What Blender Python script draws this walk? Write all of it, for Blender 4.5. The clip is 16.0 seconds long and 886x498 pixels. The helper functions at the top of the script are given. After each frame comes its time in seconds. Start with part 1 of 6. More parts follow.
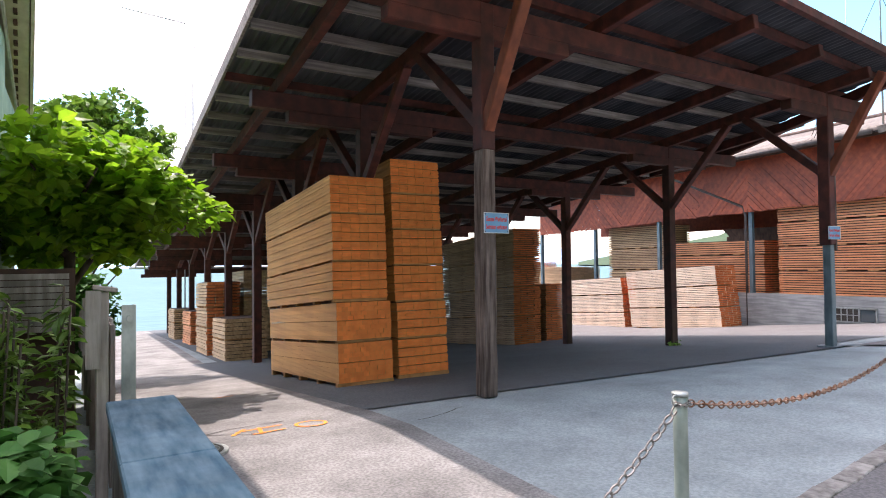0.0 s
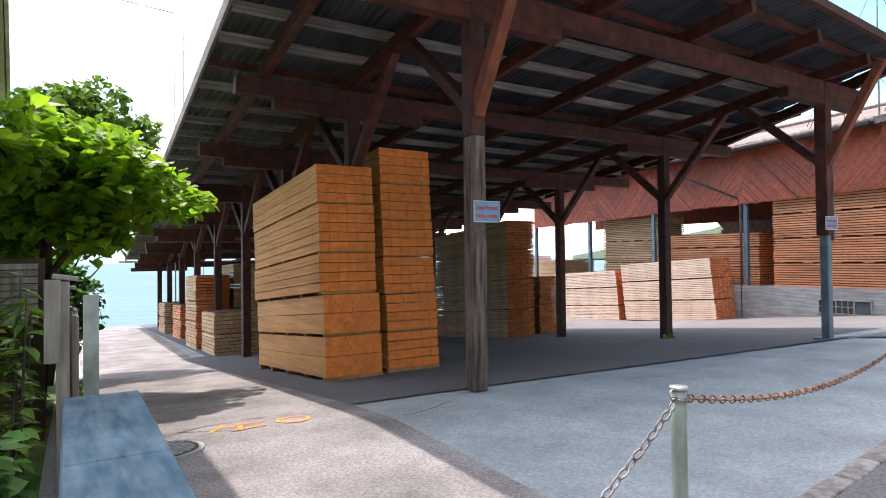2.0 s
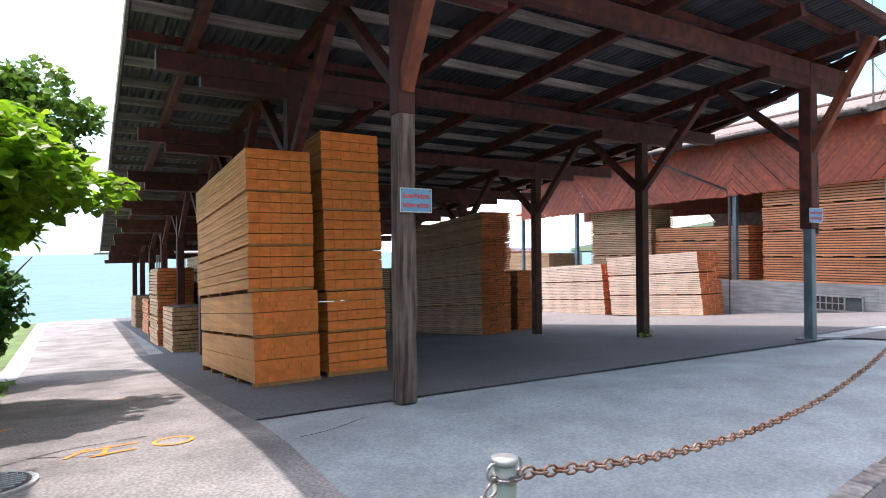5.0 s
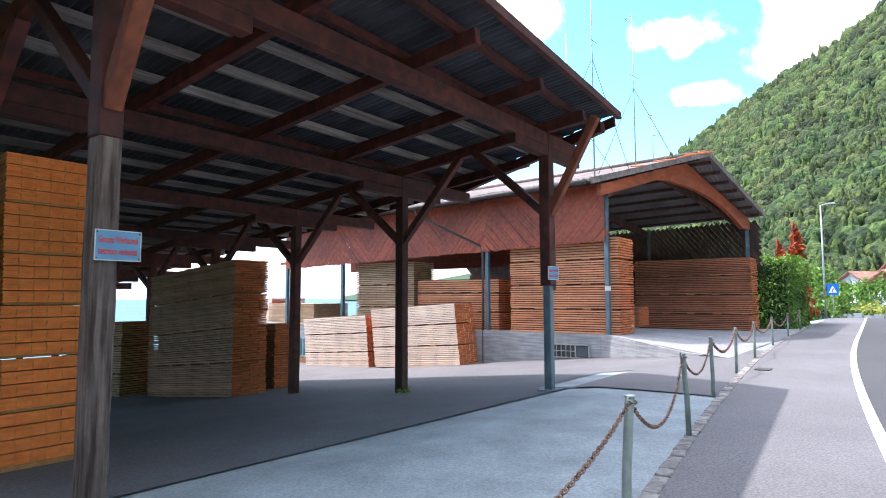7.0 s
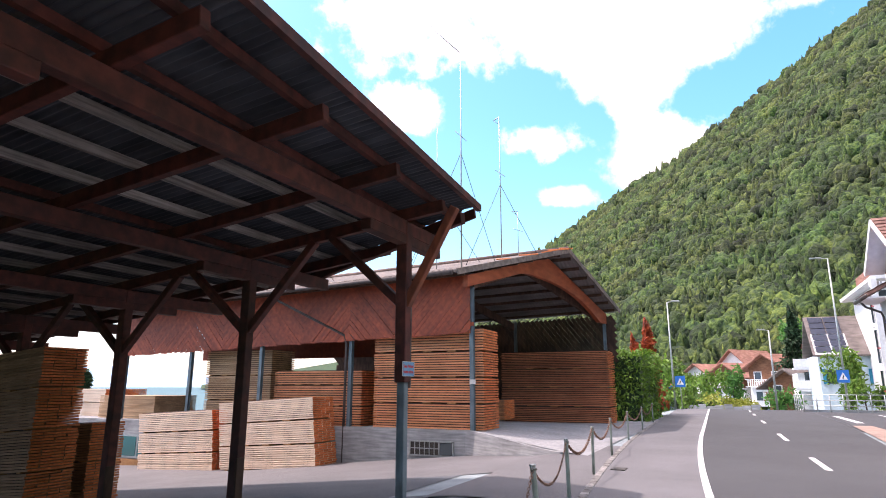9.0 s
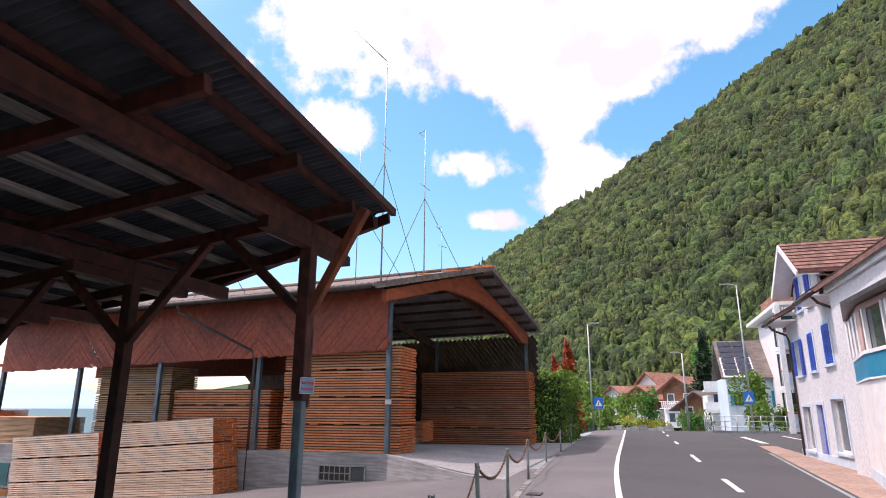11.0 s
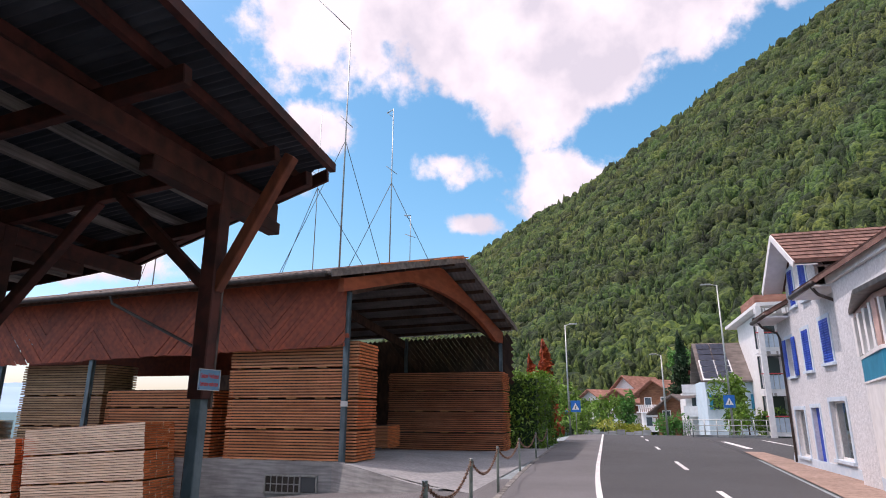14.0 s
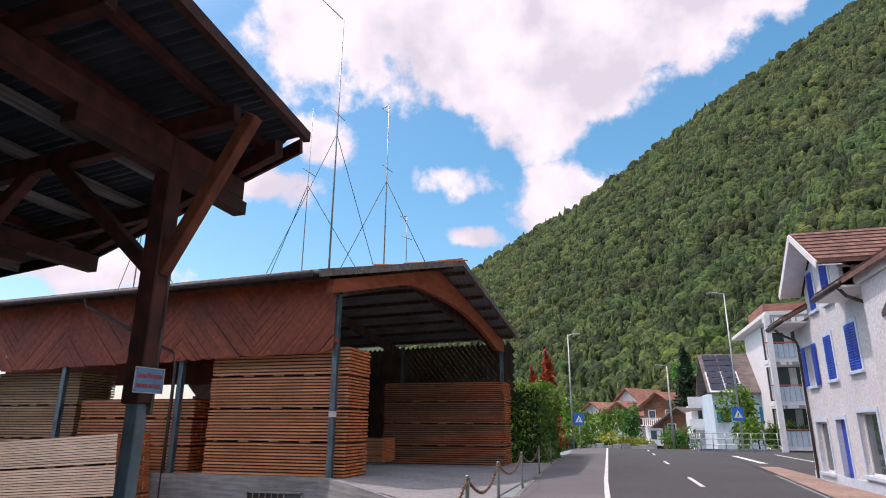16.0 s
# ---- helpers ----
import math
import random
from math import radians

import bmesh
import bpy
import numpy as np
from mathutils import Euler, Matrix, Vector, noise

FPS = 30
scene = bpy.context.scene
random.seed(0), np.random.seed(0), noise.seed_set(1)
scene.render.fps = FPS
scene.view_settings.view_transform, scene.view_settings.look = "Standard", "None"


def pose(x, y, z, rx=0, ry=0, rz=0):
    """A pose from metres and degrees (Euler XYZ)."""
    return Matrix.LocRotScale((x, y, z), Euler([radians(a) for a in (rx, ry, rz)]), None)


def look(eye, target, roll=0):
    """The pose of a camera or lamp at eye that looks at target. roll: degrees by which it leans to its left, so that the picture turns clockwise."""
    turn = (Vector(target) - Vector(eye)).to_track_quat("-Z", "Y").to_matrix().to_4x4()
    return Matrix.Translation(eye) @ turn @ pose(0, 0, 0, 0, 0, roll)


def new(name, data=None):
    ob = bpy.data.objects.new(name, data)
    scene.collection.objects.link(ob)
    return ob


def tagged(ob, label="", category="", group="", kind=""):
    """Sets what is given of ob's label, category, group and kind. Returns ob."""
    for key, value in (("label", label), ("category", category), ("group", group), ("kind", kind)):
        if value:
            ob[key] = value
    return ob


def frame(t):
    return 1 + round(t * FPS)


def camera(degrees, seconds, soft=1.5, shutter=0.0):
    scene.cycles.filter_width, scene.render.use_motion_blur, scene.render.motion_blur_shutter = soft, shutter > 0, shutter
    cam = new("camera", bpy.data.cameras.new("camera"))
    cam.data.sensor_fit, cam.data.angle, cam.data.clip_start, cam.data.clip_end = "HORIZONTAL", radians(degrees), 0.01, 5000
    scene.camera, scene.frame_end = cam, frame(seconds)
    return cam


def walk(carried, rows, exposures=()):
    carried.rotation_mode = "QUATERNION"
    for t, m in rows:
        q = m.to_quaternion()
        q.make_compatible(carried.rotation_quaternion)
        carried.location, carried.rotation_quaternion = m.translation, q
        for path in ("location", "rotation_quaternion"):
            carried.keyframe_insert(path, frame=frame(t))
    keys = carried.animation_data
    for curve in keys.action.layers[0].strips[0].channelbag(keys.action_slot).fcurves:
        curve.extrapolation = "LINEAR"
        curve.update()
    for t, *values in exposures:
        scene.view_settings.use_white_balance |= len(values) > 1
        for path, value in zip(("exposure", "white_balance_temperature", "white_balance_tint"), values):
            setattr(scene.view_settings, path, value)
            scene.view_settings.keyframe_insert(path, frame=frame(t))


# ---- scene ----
cam = camera(72.5, 16.0, soft=1.0)
PATH = [
    (0, (0.272, -0.214, 1.548), (1.313, 1.492, 1.6), -0.6),
    (0.5, (0.261, -0.213, 1.545), (1.31, 1.49, 1.585), -0.5),
    (1, (0.277, -0.205, 1.54), (1.327, 1.496, 1.57), -0.5),
    (1.5, (0.336, -0.165, 1.525), (1.389, 1.535, 1.557), -0.7),
    (2, (0.461, -0.048, 1.501), (1.517, 1.651, 1.533), -0.7),
    (2.5, (0.595, 0.048, 1.497), (1.647, 1.749, 1.526), -0.6),
    (3, (0.763, 0.051, 1.481), (1.756, 1.787, 1.507), -0.8),
    (3.2, (0.823, 0.059, 1.476), (1.765, 1.823, 1.499), -0.7),
    (5.3, (1.68, 0.338, 1.528), (2.807, 1.99, 1.523), -0.4),
    (5.5, (1.741, 0.403, 1.524), (2.982, 1.971, 1.523), -0.2),
    (6, (1.867, 0.557, 1.536), (3.333, 1.916, 1.56), 0.0),
    (6.5, (2.04, 0.628, 1.557), (3.615, 1.86, 1.6), -0.1),
    (7, (2.273, 0.631, 1.616), (3.875, 1.817, 1.778), -0.1),
    (7.5, (2.482, 0.647, 1.645), (4.113, 1.779, 1.889), 0.1),
    (8, (2.75, 0.731, 1.69), (4.45, 1.736, 2.008), 0.2),
    (8.5, (2.929, 0.737, 1.751), (4.684, 1.614, 2.142), 0.1),
    (9, (3.101, 0.655, 1.774), (4.871, 1.472, 2.219), 0.1),
    (9.5, (3.262, 0.618, 1.788), (5.049, 1.383, 2.256), 0.3),
    (10, (3.482, 0.69, 1.762), (5.292, 1.389, 2.249), 0.3),
    (12.5, (5.01, 0.734, 1.713), (6.87, 1.259, 2.23), 0.3),
    (13, (5.377, 0.811, 1.692), (7.237, 1.338, 2.205), 0.5),
    (13.5, (5.768, 0.929, 1.71), (7.628, 1.454, 2.223), 0.3),
    (14, (6.175, 0.954, 1.704), (8.033, 1.477, 2.227), 0.2),
    (14.5, (6.512, 1.063, 1.707), (8.366, 1.58, 2.25), 0.4),
    (15, (6.812, 1.129, 1.714), (8.663, 1.647, 2.266), 0.4),
    (15.5, (7.145, 1.124, 1.685), (8.994, 1.642, 2.243), 0.2),
    (16, (7.465, 1.187, 1.655), (9.311, 1.71, 2.217), 0.3),
]
EXPOSURES = [(0, 1.4, 6750, 26), (3.0, 1.36, 6700, 25), (5.5, 1.44, 6500, 26), (6.5, 1.44, 6050, 21), (8.0, 1.22, 6200, 23), (9.5, 0.8, 6900, 34), (16.0, 0.04, 6700, 29)]
walk(cam, [(t, look(eye, target, roll)) for t, eye, target, roll in PATH], EXPOSURES)

# ---- light ----
SUN_TO = Vector((-0.7, 2.66, 5.35)).normalized()          # towards the sun, over the lake
world = bpy.data.worlds.new("sky")
scene.world = world
world.use_nodes = True
wn, wl = world.node_tree.nodes, world.node_tree.links
wn.clear()
w_out = wn.new("ShaderNodeOutputWorld")
w_bg = wn.new("ShaderNodeBackground")
w_sky = wn.new("ShaderNodeTexSky")
w_sky.sky_type = "NISHITA"
w_sky.sun_disc = False
w_sky.sun_elevation = math.asin(SUN_TO.z)
w_sky.sun_rotation = math.atan2(SUN_TO.x, SUN_TO.y)
w_sky.air_density, w_sky.dust_density, w_sky.ozone_density = 1.0, 1.4, 2.0
w_tc = wn.new("ShaderNodeTexCoord")


def w_math(op, a, b=None, c=None):
    """A math node in the sky's tree; its inputs are numbers or sockets."""
    n = wn.new("ShaderNodeMath")
    n.operation = op
    for k, v in enumerate((a, b, c)):
        if v is None:
            continue
        if isinstance(v, (int, float)):
            n.inputs[k].default_value = v
        else:
            wl.new(v, n.inputs[k])
    return n.outputs["Value"]


w_sep = wn.new("ShaderNodeSeparateXYZ")
wl.new(w_tc.outputs["Generated"], w_sep.inputs["Vector"])
w_az = w_math("MULTIPLY", w_math("ARCTAN2", w_sep.outputs["Y"], w_sep.outputs["X"]), 57.296)
w_el = w_math("MULTIPLY", w_math("ARCSINE", w_sep.outputs["Z"]), 57.296)
w_noise = wn.new("ShaderNodeTexNoise")
w_noise.inputs["Scale"].default_value = 5.5
w_noise.inputs["Detail"].default_value = 10
w_noise.inputs["Roughness"].default_value = 0.6
wl.new(w_tc.outputs["Generated"], w_noise.inputs["Vector"])
# cumulus clouds: azimuth and elevation of the middle, half width and half height, in degrees
# the wide bank at -100 is out of view, added as fill light
CLOUDS = [(4, 43, 33, 17), (21, 37, 17, 11), (9, 31, 12, 7), (-5, 33, 14, 7), (-16, 36, 17, 7), (15, 23.4, 6.6, 2.9), (3.5, 20.8, 6.5, 3.3), (28, 25.6, 6, 3.4), (33, 21.8, 8, 2.7),
          (13, 17.3, 3.0, 1.1), (47, 12, 10, 2.4), (84, 26, 36, 22), (-100, 50, 60, 26), (-165, 45, 24, 16), (160, 22, 24, 8)]
w_cloud = None
for c_az, c_el, c_w, c_h in CLOUDS:
    du = w_math("DIVIDE", w_math("SUBTRACT", w_az, c_az), c_w)
    dv = w_math("DIVIDE", w_math("SUBTRACT", w_el, c_el), c_h)
    dd = w_math("SQRT", w_math("ADD", w_math("MULTIPLY", du, du), w_math("MULTIPLY", dv, dv)))
    one = w_math("MULTIPLY", w_math("SUBTRACT", 1.0, dd), min(1.0, c_h / 5.0) ** 0.5)
    w_cloud = one if w_cloud is None else w_math("MAXIMUM", w_cloud, one)
w_fac = w_math("ADD", w_cloud, w_math("MULTIPLY", w_math("SUBTRACT", w_noise.outputs["Fac"], 0.52), 2.6))
w_ramp = wn.new("ShaderNodeMapRange")
w_ramp.interpolation_type = "SMOOTHSTEP"
w_ramp.inputs["From Min"].default_value = 0.02
w_ramp.inputs["From Max"].default_value = 0.34
wl.new(w_fac, w_ramp.inputs["Value"])
# sunlit heads and greyer bellies
w_noise2 = wn.new("ShaderNodeTexNoise")
w_noise2.inputs["Scale"].default_value = 9.0
w_noise2.inputs["Detail"].default_value = 8
wl.new(w_tc.outputs["Generated"], w_noise2.inputs["Vector"])
w_body = wn.new("ShaderNodeValToRGB")
w_body.color_ramp.elements[0].position, w_body.color_ramp.elements[1].position = 0.36, 0.56
w_body.color_ramp.elements[0].color = (4.0, 4.15, 4.5, 1)
w_body.color_ramp.elements[1].color = (5.6, 5.6, 5.7, 1)
wl.new(w_noise2.outputs["Fac"], w_body.inputs["Fac"])
w_mix = wn.new("ShaderNodeMix")
w_mix.data_type = "RGBA"
wl.new(w_body.outputs["Color"], w_mix.inputs["B"])
wl.new(w_ramp.outputs["Result"], w_mix.inputs["Factor"])
w_hsv = wn.new("ShaderNodeHueSaturation")
w_hsv.inputs["Saturation"].default_value = 1.3
w_hsv.inputs["Hue"].default_value = 0.472
w_hsv.inputs["Value"].default_value = 1.18
wl.new(w_sky.outputs["Color"], w_hsv.inputs["Color"])
wl.new(w_hsv.outputs["Color"], w_mix.inputs["A"])
# bright thin haze round the sun
w_dot = wn.new("ShaderNodeVectorMath")
w_dot.operation = "DOT_PRODUCT"
w_dot.inputs[1].default_value = SUN_TO
wl.new(w_tc.outputs["Generated"], w_dot.inputs[0])
w_glow = wn.new("ShaderNodeMapRange")
w_glow.interpolation_type = "SMOOTHSTEP"
w_glow.inputs["From Min"].default_value = 0.66
w_glow.inputs["From Max"].default_value = 0.86
wl.new(w_dot.outputs["Value"], w_glow.inputs["Value"])
w_mix2 = wn.new("ShaderNodeMix")
w_mix2.data_type = "RGBA"
w_mix2.inputs["B"].default_value = (9.5, 9.3, 9.4, 1)
wl.new(w_glow.outputs["Result"], w_mix2.inputs["Factor"])
wl.new(w_mix.outputs["Result"], w_mix2.inputs["A"])
wl.new(w_mix2.outputs["Result"], w_bg.inputs["Color"])
w_bg.inputs["Strength"].default_value = 0.172
wl.new(w_bg.outputs["Background"], w_out.inputs["Surface"])

sun = new("sun", bpy.data.lights.new("sun", "SUN"))
sun.data.energy = 2.5
sun.data.angle = radians(0.6)
sun.data.color = (1.0, 0.95, 0.86)
sun.matrix_world = look(SUN_TO * 60, (0, 0, 0))

# ---- materials ----


def mat(name, c1, c2, scale=(4, 4, 4), rough=0.8, bump=0.15, metal=0.0, vary=0.0, island=False, stain=0.25, stain_scale=0.6,
        detail=6.0, spread=(0.35, 0.65), trans=0.0, relief=0.02):
    """A surface of two tones in a stretched grain, with broad stains, random tone by piece and fine relief."""
    m = bpy.data.materials.new(name)
    m.use_nodes = True
    n, l = m.node_tree.nodes, m.node_tree.links
    b = n["Principled BSDF"]
    geo = n.new("ShaderNodeNewGeometry")
    mp = n.new("ShaderNodeMapping")
    mp.inputs["Scale"].default_value = scale
    l.new(geo.outputs["Position"], mp.inputs["Vector"])
    grain = n.new("ShaderNodeTexNoise")
    grain.inputs["Scale"].default_value = 1.0
    grain.inputs["Detail"].default_value = detail
    l.new(mp.outputs["Vector"], grain.inputs["Vector"])
    ramp = n.new("ShaderNodeValToRGB")
    ramp.color_ramp.elements[0].position, ramp.color_ramp.elements[1].position = spread
    ramp.color_ramp.elements[0].color = (*c1, 1)
    ramp.color_ramp.elements[1].color = (*c2, 1)
    l.new(grain.outputs["Fac"], ramp.inputs["Fac"])
    broad = n.new("ShaderNodeTexNoise")
    broad.inputs["Scale"].default_value = stain_scale
    broad.inputs["Detail"].default_value = 9.0
    broad.inputs["Roughness"].default_value = 0.62
    l.new(geo.outputs["Position"], broad.inputs["Vector"])
    rng = n.new("ShaderNodeMapRange")
    rng.inputs["From Min"].default_value, rng.inputs["From Max"].default_value = 0.3, 0.7
    rng.inputs["To Min"].default_value, rng.inputs["To Max"].default_value = 1 - stain, 1 + stain * 0.6
    l.new(broad.outputs["Fac"], rng.inputs["Value"])
    value = rng.outputs["Result"]
    if vary:
        src = geo.outputs["Random Per Island"] if island else n.new("ShaderNodeObjectInfo").outputs["Random"]
        vr = n.new("ShaderNodeMapRange")
        vr.inputs["To Min"].default_value, vr.inputs["To Max"].default_value = 1 - vary, 1 + vary * 0.7
        l.new(src, vr.inputs["Value"])
        mul = n.new("ShaderNodeMath")
        mul.operation = "MULTIPLY"
        l.new(value, mul.inputs[0])
        l.new(vr.outputs["Result"], mul.inputs[1])
        value = mul.outputs["Value"]
    hsv = n.new("ShaderNodeHueSaturation")
    l.new(ramp.outputs["Color"], hsv.inputs["Color"])
    l.new(value, hsv.inputs["Value"])
    l.new(hsv.outputs["Color"], b.inputs["Base Color"])
    b.inputs["Roughness"].default_value = rough
    b.inputs["Metallic"].default_value = metal
    if trans:
        b.inputs["Transmission Weight"].default_value = 0.0
        tl = n.new("ShaderNodeBsdfTranslucent")
        l.new(hsv.outputs["Color"], tl.inputs["Color"])
        mx = n.new("ShaderNodeMixShader")
        mx.inputs["Fac"].default_value = trans
        l.new(b.outputs["BSDF"], mx.inputs[1])
        l.new(tl.outputs["BSDF"], mx.inputs[2])
        l.new(mx.outputs["Shader"], n["Material Output"].inputs["Surface"])
    if bump:
        bp = n.new("ShaderNodeBump")
        bp.inputs["Strength"].default_value = bump
        bp.inputs["Distance"].default_value = relief
        l.new(grain.outputs["Fac"], bp.inputs["Height"])
        l.new(bp.outputs["Normal"], b.inputs["Normal"])
    return m


def glass(name, tint):
    m = bpy.data.materials.new(name)
    m.use_nodes = True
    b = m.node_tree.nodes["Principled BSDF"]
    b.inputs["Base Color"].default_value = (*tint, 1)
    b.inputs["Roughness"].default_value = 0.04
    b.inputs["IOR"].default_value = 1.5
    b.inputs["Coat Weight"].default_value = 0.6
    return m


M_CONCRETE = mat("yard_concrete", (0.215, 0.262, 0.273), (0.31, 0.362, 0.375), (42, 42, 42), 0.9, 0.25, stain=0.26, stain_scale=1.3, detail=10, spread=(0.36, 0.64))
M_ASPHALT = mat("dark_asphalt", (0.07, 0.081, 0.09), (0.12, 0.134, 0.145), (30, 30, 30), 0.92, 0.3, stain=0.25, stain_scale=0.5, detail=8)
M_ROAD = mat("road_asphalt", (0.047, 0.049, 0.052), (0.078, 0.08, 0.083), (45, 45, 45), 0.88, 0.3, stain=0.2, stain_scale=0.3, detail=9, spread=(0.4, 0.6))
M_WALKWAY = mat("pavement_asphalt", (0.115, 0.114, 0.117), (0.172, 0.17, 0.173), (40, 40, 40), 0.9, 0.3, stain=0.24, stain_scale=0.35, detail=9, spread=(0.4, 0.6))
M_GRAVELPATH = mat("old_path", (0.17, 0.167, 0.161), (0.27, 0.265, 0.257), (40, 40, 40), 0.95, 0.25, stain=0.5, stain_scale=1.1, detail=10, spread=(0.38, 0.62))
M_KERB = mat("kerb_stone", (0.16, 0.15, 0.14), (0.30, 0.29, 0.27), (14, 14, 14), 0.9, 0.5, vary=0.35)
M_LINE = mat("road_paint", (0.62, 0.62, 0.60), (0.80, 0.80, 0.78), (12, 12, 12), 0.7, 0.1)
M_ORANGE = mat("orange_spray", (0.85, 0.22, 0.02), (0.95, 0.35, 0.05), (20, 20, 20), 0.8, 0.1)
M_CRACK = mat("crack", (0.03, 0.03, 0.03), (0.07, 0.065, 0.06), (20, 20, 20), 0.95, 0.2)
M_GRASS = mat("grass", (0.05, 0.10, 0.02), (0.10, 0.17, 0.035), (3, 3, 3), 0.95, 0.6, stain=0.4)
M_BEAM = mat("red_brown_stained_timber", (0.048, 0.012, 0.009), (0.112, 0.026, 0.018), (5, 5, 5), 0.7, 0.3, vary=0.3, stain=0.4, stain_scale=1.2)
M_POST = mat("weathered_post", (0.05, 0.028, 0.022), (0.20, 0.155, 0.135), (22, 22, 1.6), 0.85, 0.9, vary=0.15, stain=0.55, stain_scale=1.5)
# beam stain lightened: light falling on the front braces is put into the colour
M_BRACE_LIT = mat("lit_brace", (0.14, 0.032, 0.014), (0.25, 0.065, 0.026), (8, 8, 3), 0.7, 0.3, stain=0.35, stain_scale=2)
M_PURLIN = mat("grey_purlin", (0.17, 0.15, 0.14), (0.34, 0.31, 0.29), (1.2, 24, 24), 0.85, 0.4, vary=0.3, stain=0.35, stain_scale=1.0)
M_SHEET = mat("corrugated_sheet", (0.048, 0.053, 0.066), (0.10, 0.11, 0.13), (3, 0.7, 3), 0.55, 0.1, metal=0.25, vary=0.2, stain=0.35, stain_scale=0.7)
M_LINING = mat("grey_roof_lining", (0.15, 0.14, 0.14), (0.24, 0.225, 0.22), (3, 0.7, 3), 0.7, 0.1, stain=0.35, stain_scale=0.7)
M_BRICKPAVE = mat("reddish_paving", (0.27, 0.185, 0.145), (0.40, 0.285, 0.23), (9, 9, 9), 0.9, 0.3, stain=0.25, stain_scale=0.6)
M_STEEL = mat("blue_grey_steel", (0.10, 0.15, 0.175), (0.18, 0.24, 0.265), (6, 6, 2), 0.55, 0.08, metal=0.3, stain=0.3, stain_scale=2)
M_GALV = mat("galvanised_steel", (0.34, 0.37, 0.36), (0.50, 0.53, 0.52), (16, 16, 8), 0.45, 0.06, metal=0.7, stain=0.2, stain_scale=3)
M_BOLLARD = mat("bollard_paint", (0.20, 0.25, 0.22), (0.30, 0.35, 0.31), (12, 12, 3), 0.5, 0.1, metal=0.2, stain=0.35, stain_scale=5)
M_CHAIN = mat("rusty_chain", (0.16, 0.07, 0.035), (0.34, 0.24, 0.19), (30, 30, 30), 0.6, 0.2, metal=0.6, stain=0.4, stain_scale=5)
M_CHAINGREY = mat("grey_chain", (0.16, 0.15, 0.14), (0.30, 0.285, 0.27), (30, 30, 30), 0.5, 0.2, metal=0.7, stain=0.4, stain_scale=5)
M_RUST = mat("dark_iron", (0.05, 0.045, 0.04), (0.12, 0.11, 0.10), (30, 30, 30), 0.6, 0.2, metal=0.6)
M_SIGN = mat("sign_plate", (0.11, 0.29, 0.47), (0.15, 0.35, 0.54), (6, 6, 6), 0.5, 0.03, stain=0.1)
M_SIGN_EDGE = mat("sign_rim", (0.55, 0.55, 0.52), (0.7, 0.7, 0.68), (9, 9, 9), 0.5, 0.05)
M_REDTEXT = mat("red_lettering", (0.55, 0.05, 0.06), (0.65, 0.09, 0.09), (9, 9, 9), 0.6, 0.0)
M_END = mat("spruce_end_grain", (0.82, 0.215, 0.045), (0.93, 0.285, 0.065), (9, 9, 9), 0.8, 0.12, vary=0.12, stain=0.14, stain_scale=1.5)
M_SPRUCE = mat("spruce_board", (0.62, 0.29, 0.088), (0.77, 0.40, 0.138), (16, 0.5, 16), 0.75, 0.12, vary=0.1, stain=0.15, stain_scale=1.0)
M_SPRUCE_END = mat("spruce_board_end", (0.60, 0.155, 0.05), (0.78, 0.245, 0.08), (18, 6, 18), 0.8, 0.25, vary=0.22, stain=0.25, stain_scale=1.0)
M_PALE = mat("pale_board", (0.79, 0.585, 0.43), (0.90, 0.72, 0.565), (14, 0.9, 14), 0.75, 0.2, vary=0.1, stain=0.12, stain_scale=0.9)
M_ROUGH = mat("rough_sawn_board", (0.62, 0.24, 0.105), (0.80, 0.365, 0.185), (14, 1.0, 14), 0.85, 0.3, vary=0.18, stain=0.2, stain_scale=0.8)
M_TANLUM = mat("tan_board", (0.64, 0.38, 0.235), (0.82, 0.55, 0.37), (14, 1.0, 14), 0.85, 0.3, vary=0.2, stain=0.2, stain_scale=0.8)
# spruce boards with the shade under the shed roof darkened into the colour
M_SHADELUM = mat("shaded_brown_board", (0.30, 0.17, 0.10), (0.44, 0.27, 0.17), (14, 1.0, 14), 0.85, 0.3, vary=0.2, stain=0.2, stain_scale=0.8)
M_BROWNLUM = mat("brown_board", (0.50, 0.165, 0.075), (0.66, 0.265, 0.13), (14, 1.0, 14), 0.85, 0.3, vary=0.28, stain=0.2, stain_scale=0.8)
M_DRYGREY = mat("greyed_board", (0.46, 0.275, 0.15), (0.64, 0.42, 0.25), (14, 1.0, 14), 0.85, 0.3, vary=0.2, stain=0.2, stain_scale=0.8)
M_BEARER = mat("bearer_wood", (0.34, 0.16, 0.06), (0.48, 0.25, 0.10), (10, 10, 10), 0.85, 0.3, vary=0.2)
M_SIDING = mat("stained_siding", (0.26, 0.044, 0.016), (0.40, 0.078, 0.026), (1.5, 7, 7), 0.6, 0.2, vary=0.2, stain=0.35, stain_scale=0.7)
M_GLULAM = mat("glulam", (0.34, 0.072, 0.028), (0.47, 0.115, 0.045), (1.5, 6, 6), 0.6, 0.2, stain=0.2, stain_scale=0.8)
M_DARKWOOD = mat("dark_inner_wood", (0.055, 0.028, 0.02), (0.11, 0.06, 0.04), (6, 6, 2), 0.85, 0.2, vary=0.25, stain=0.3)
M_RAWCONC = mat("board_marked_concrete", (0.24, 0.25, 0.255), (0.38, 0.39, 0.39), (1.2, 1.2, 14), 0.9, 0.35, stain=0.35, stain_scale=0.8, detail=8)
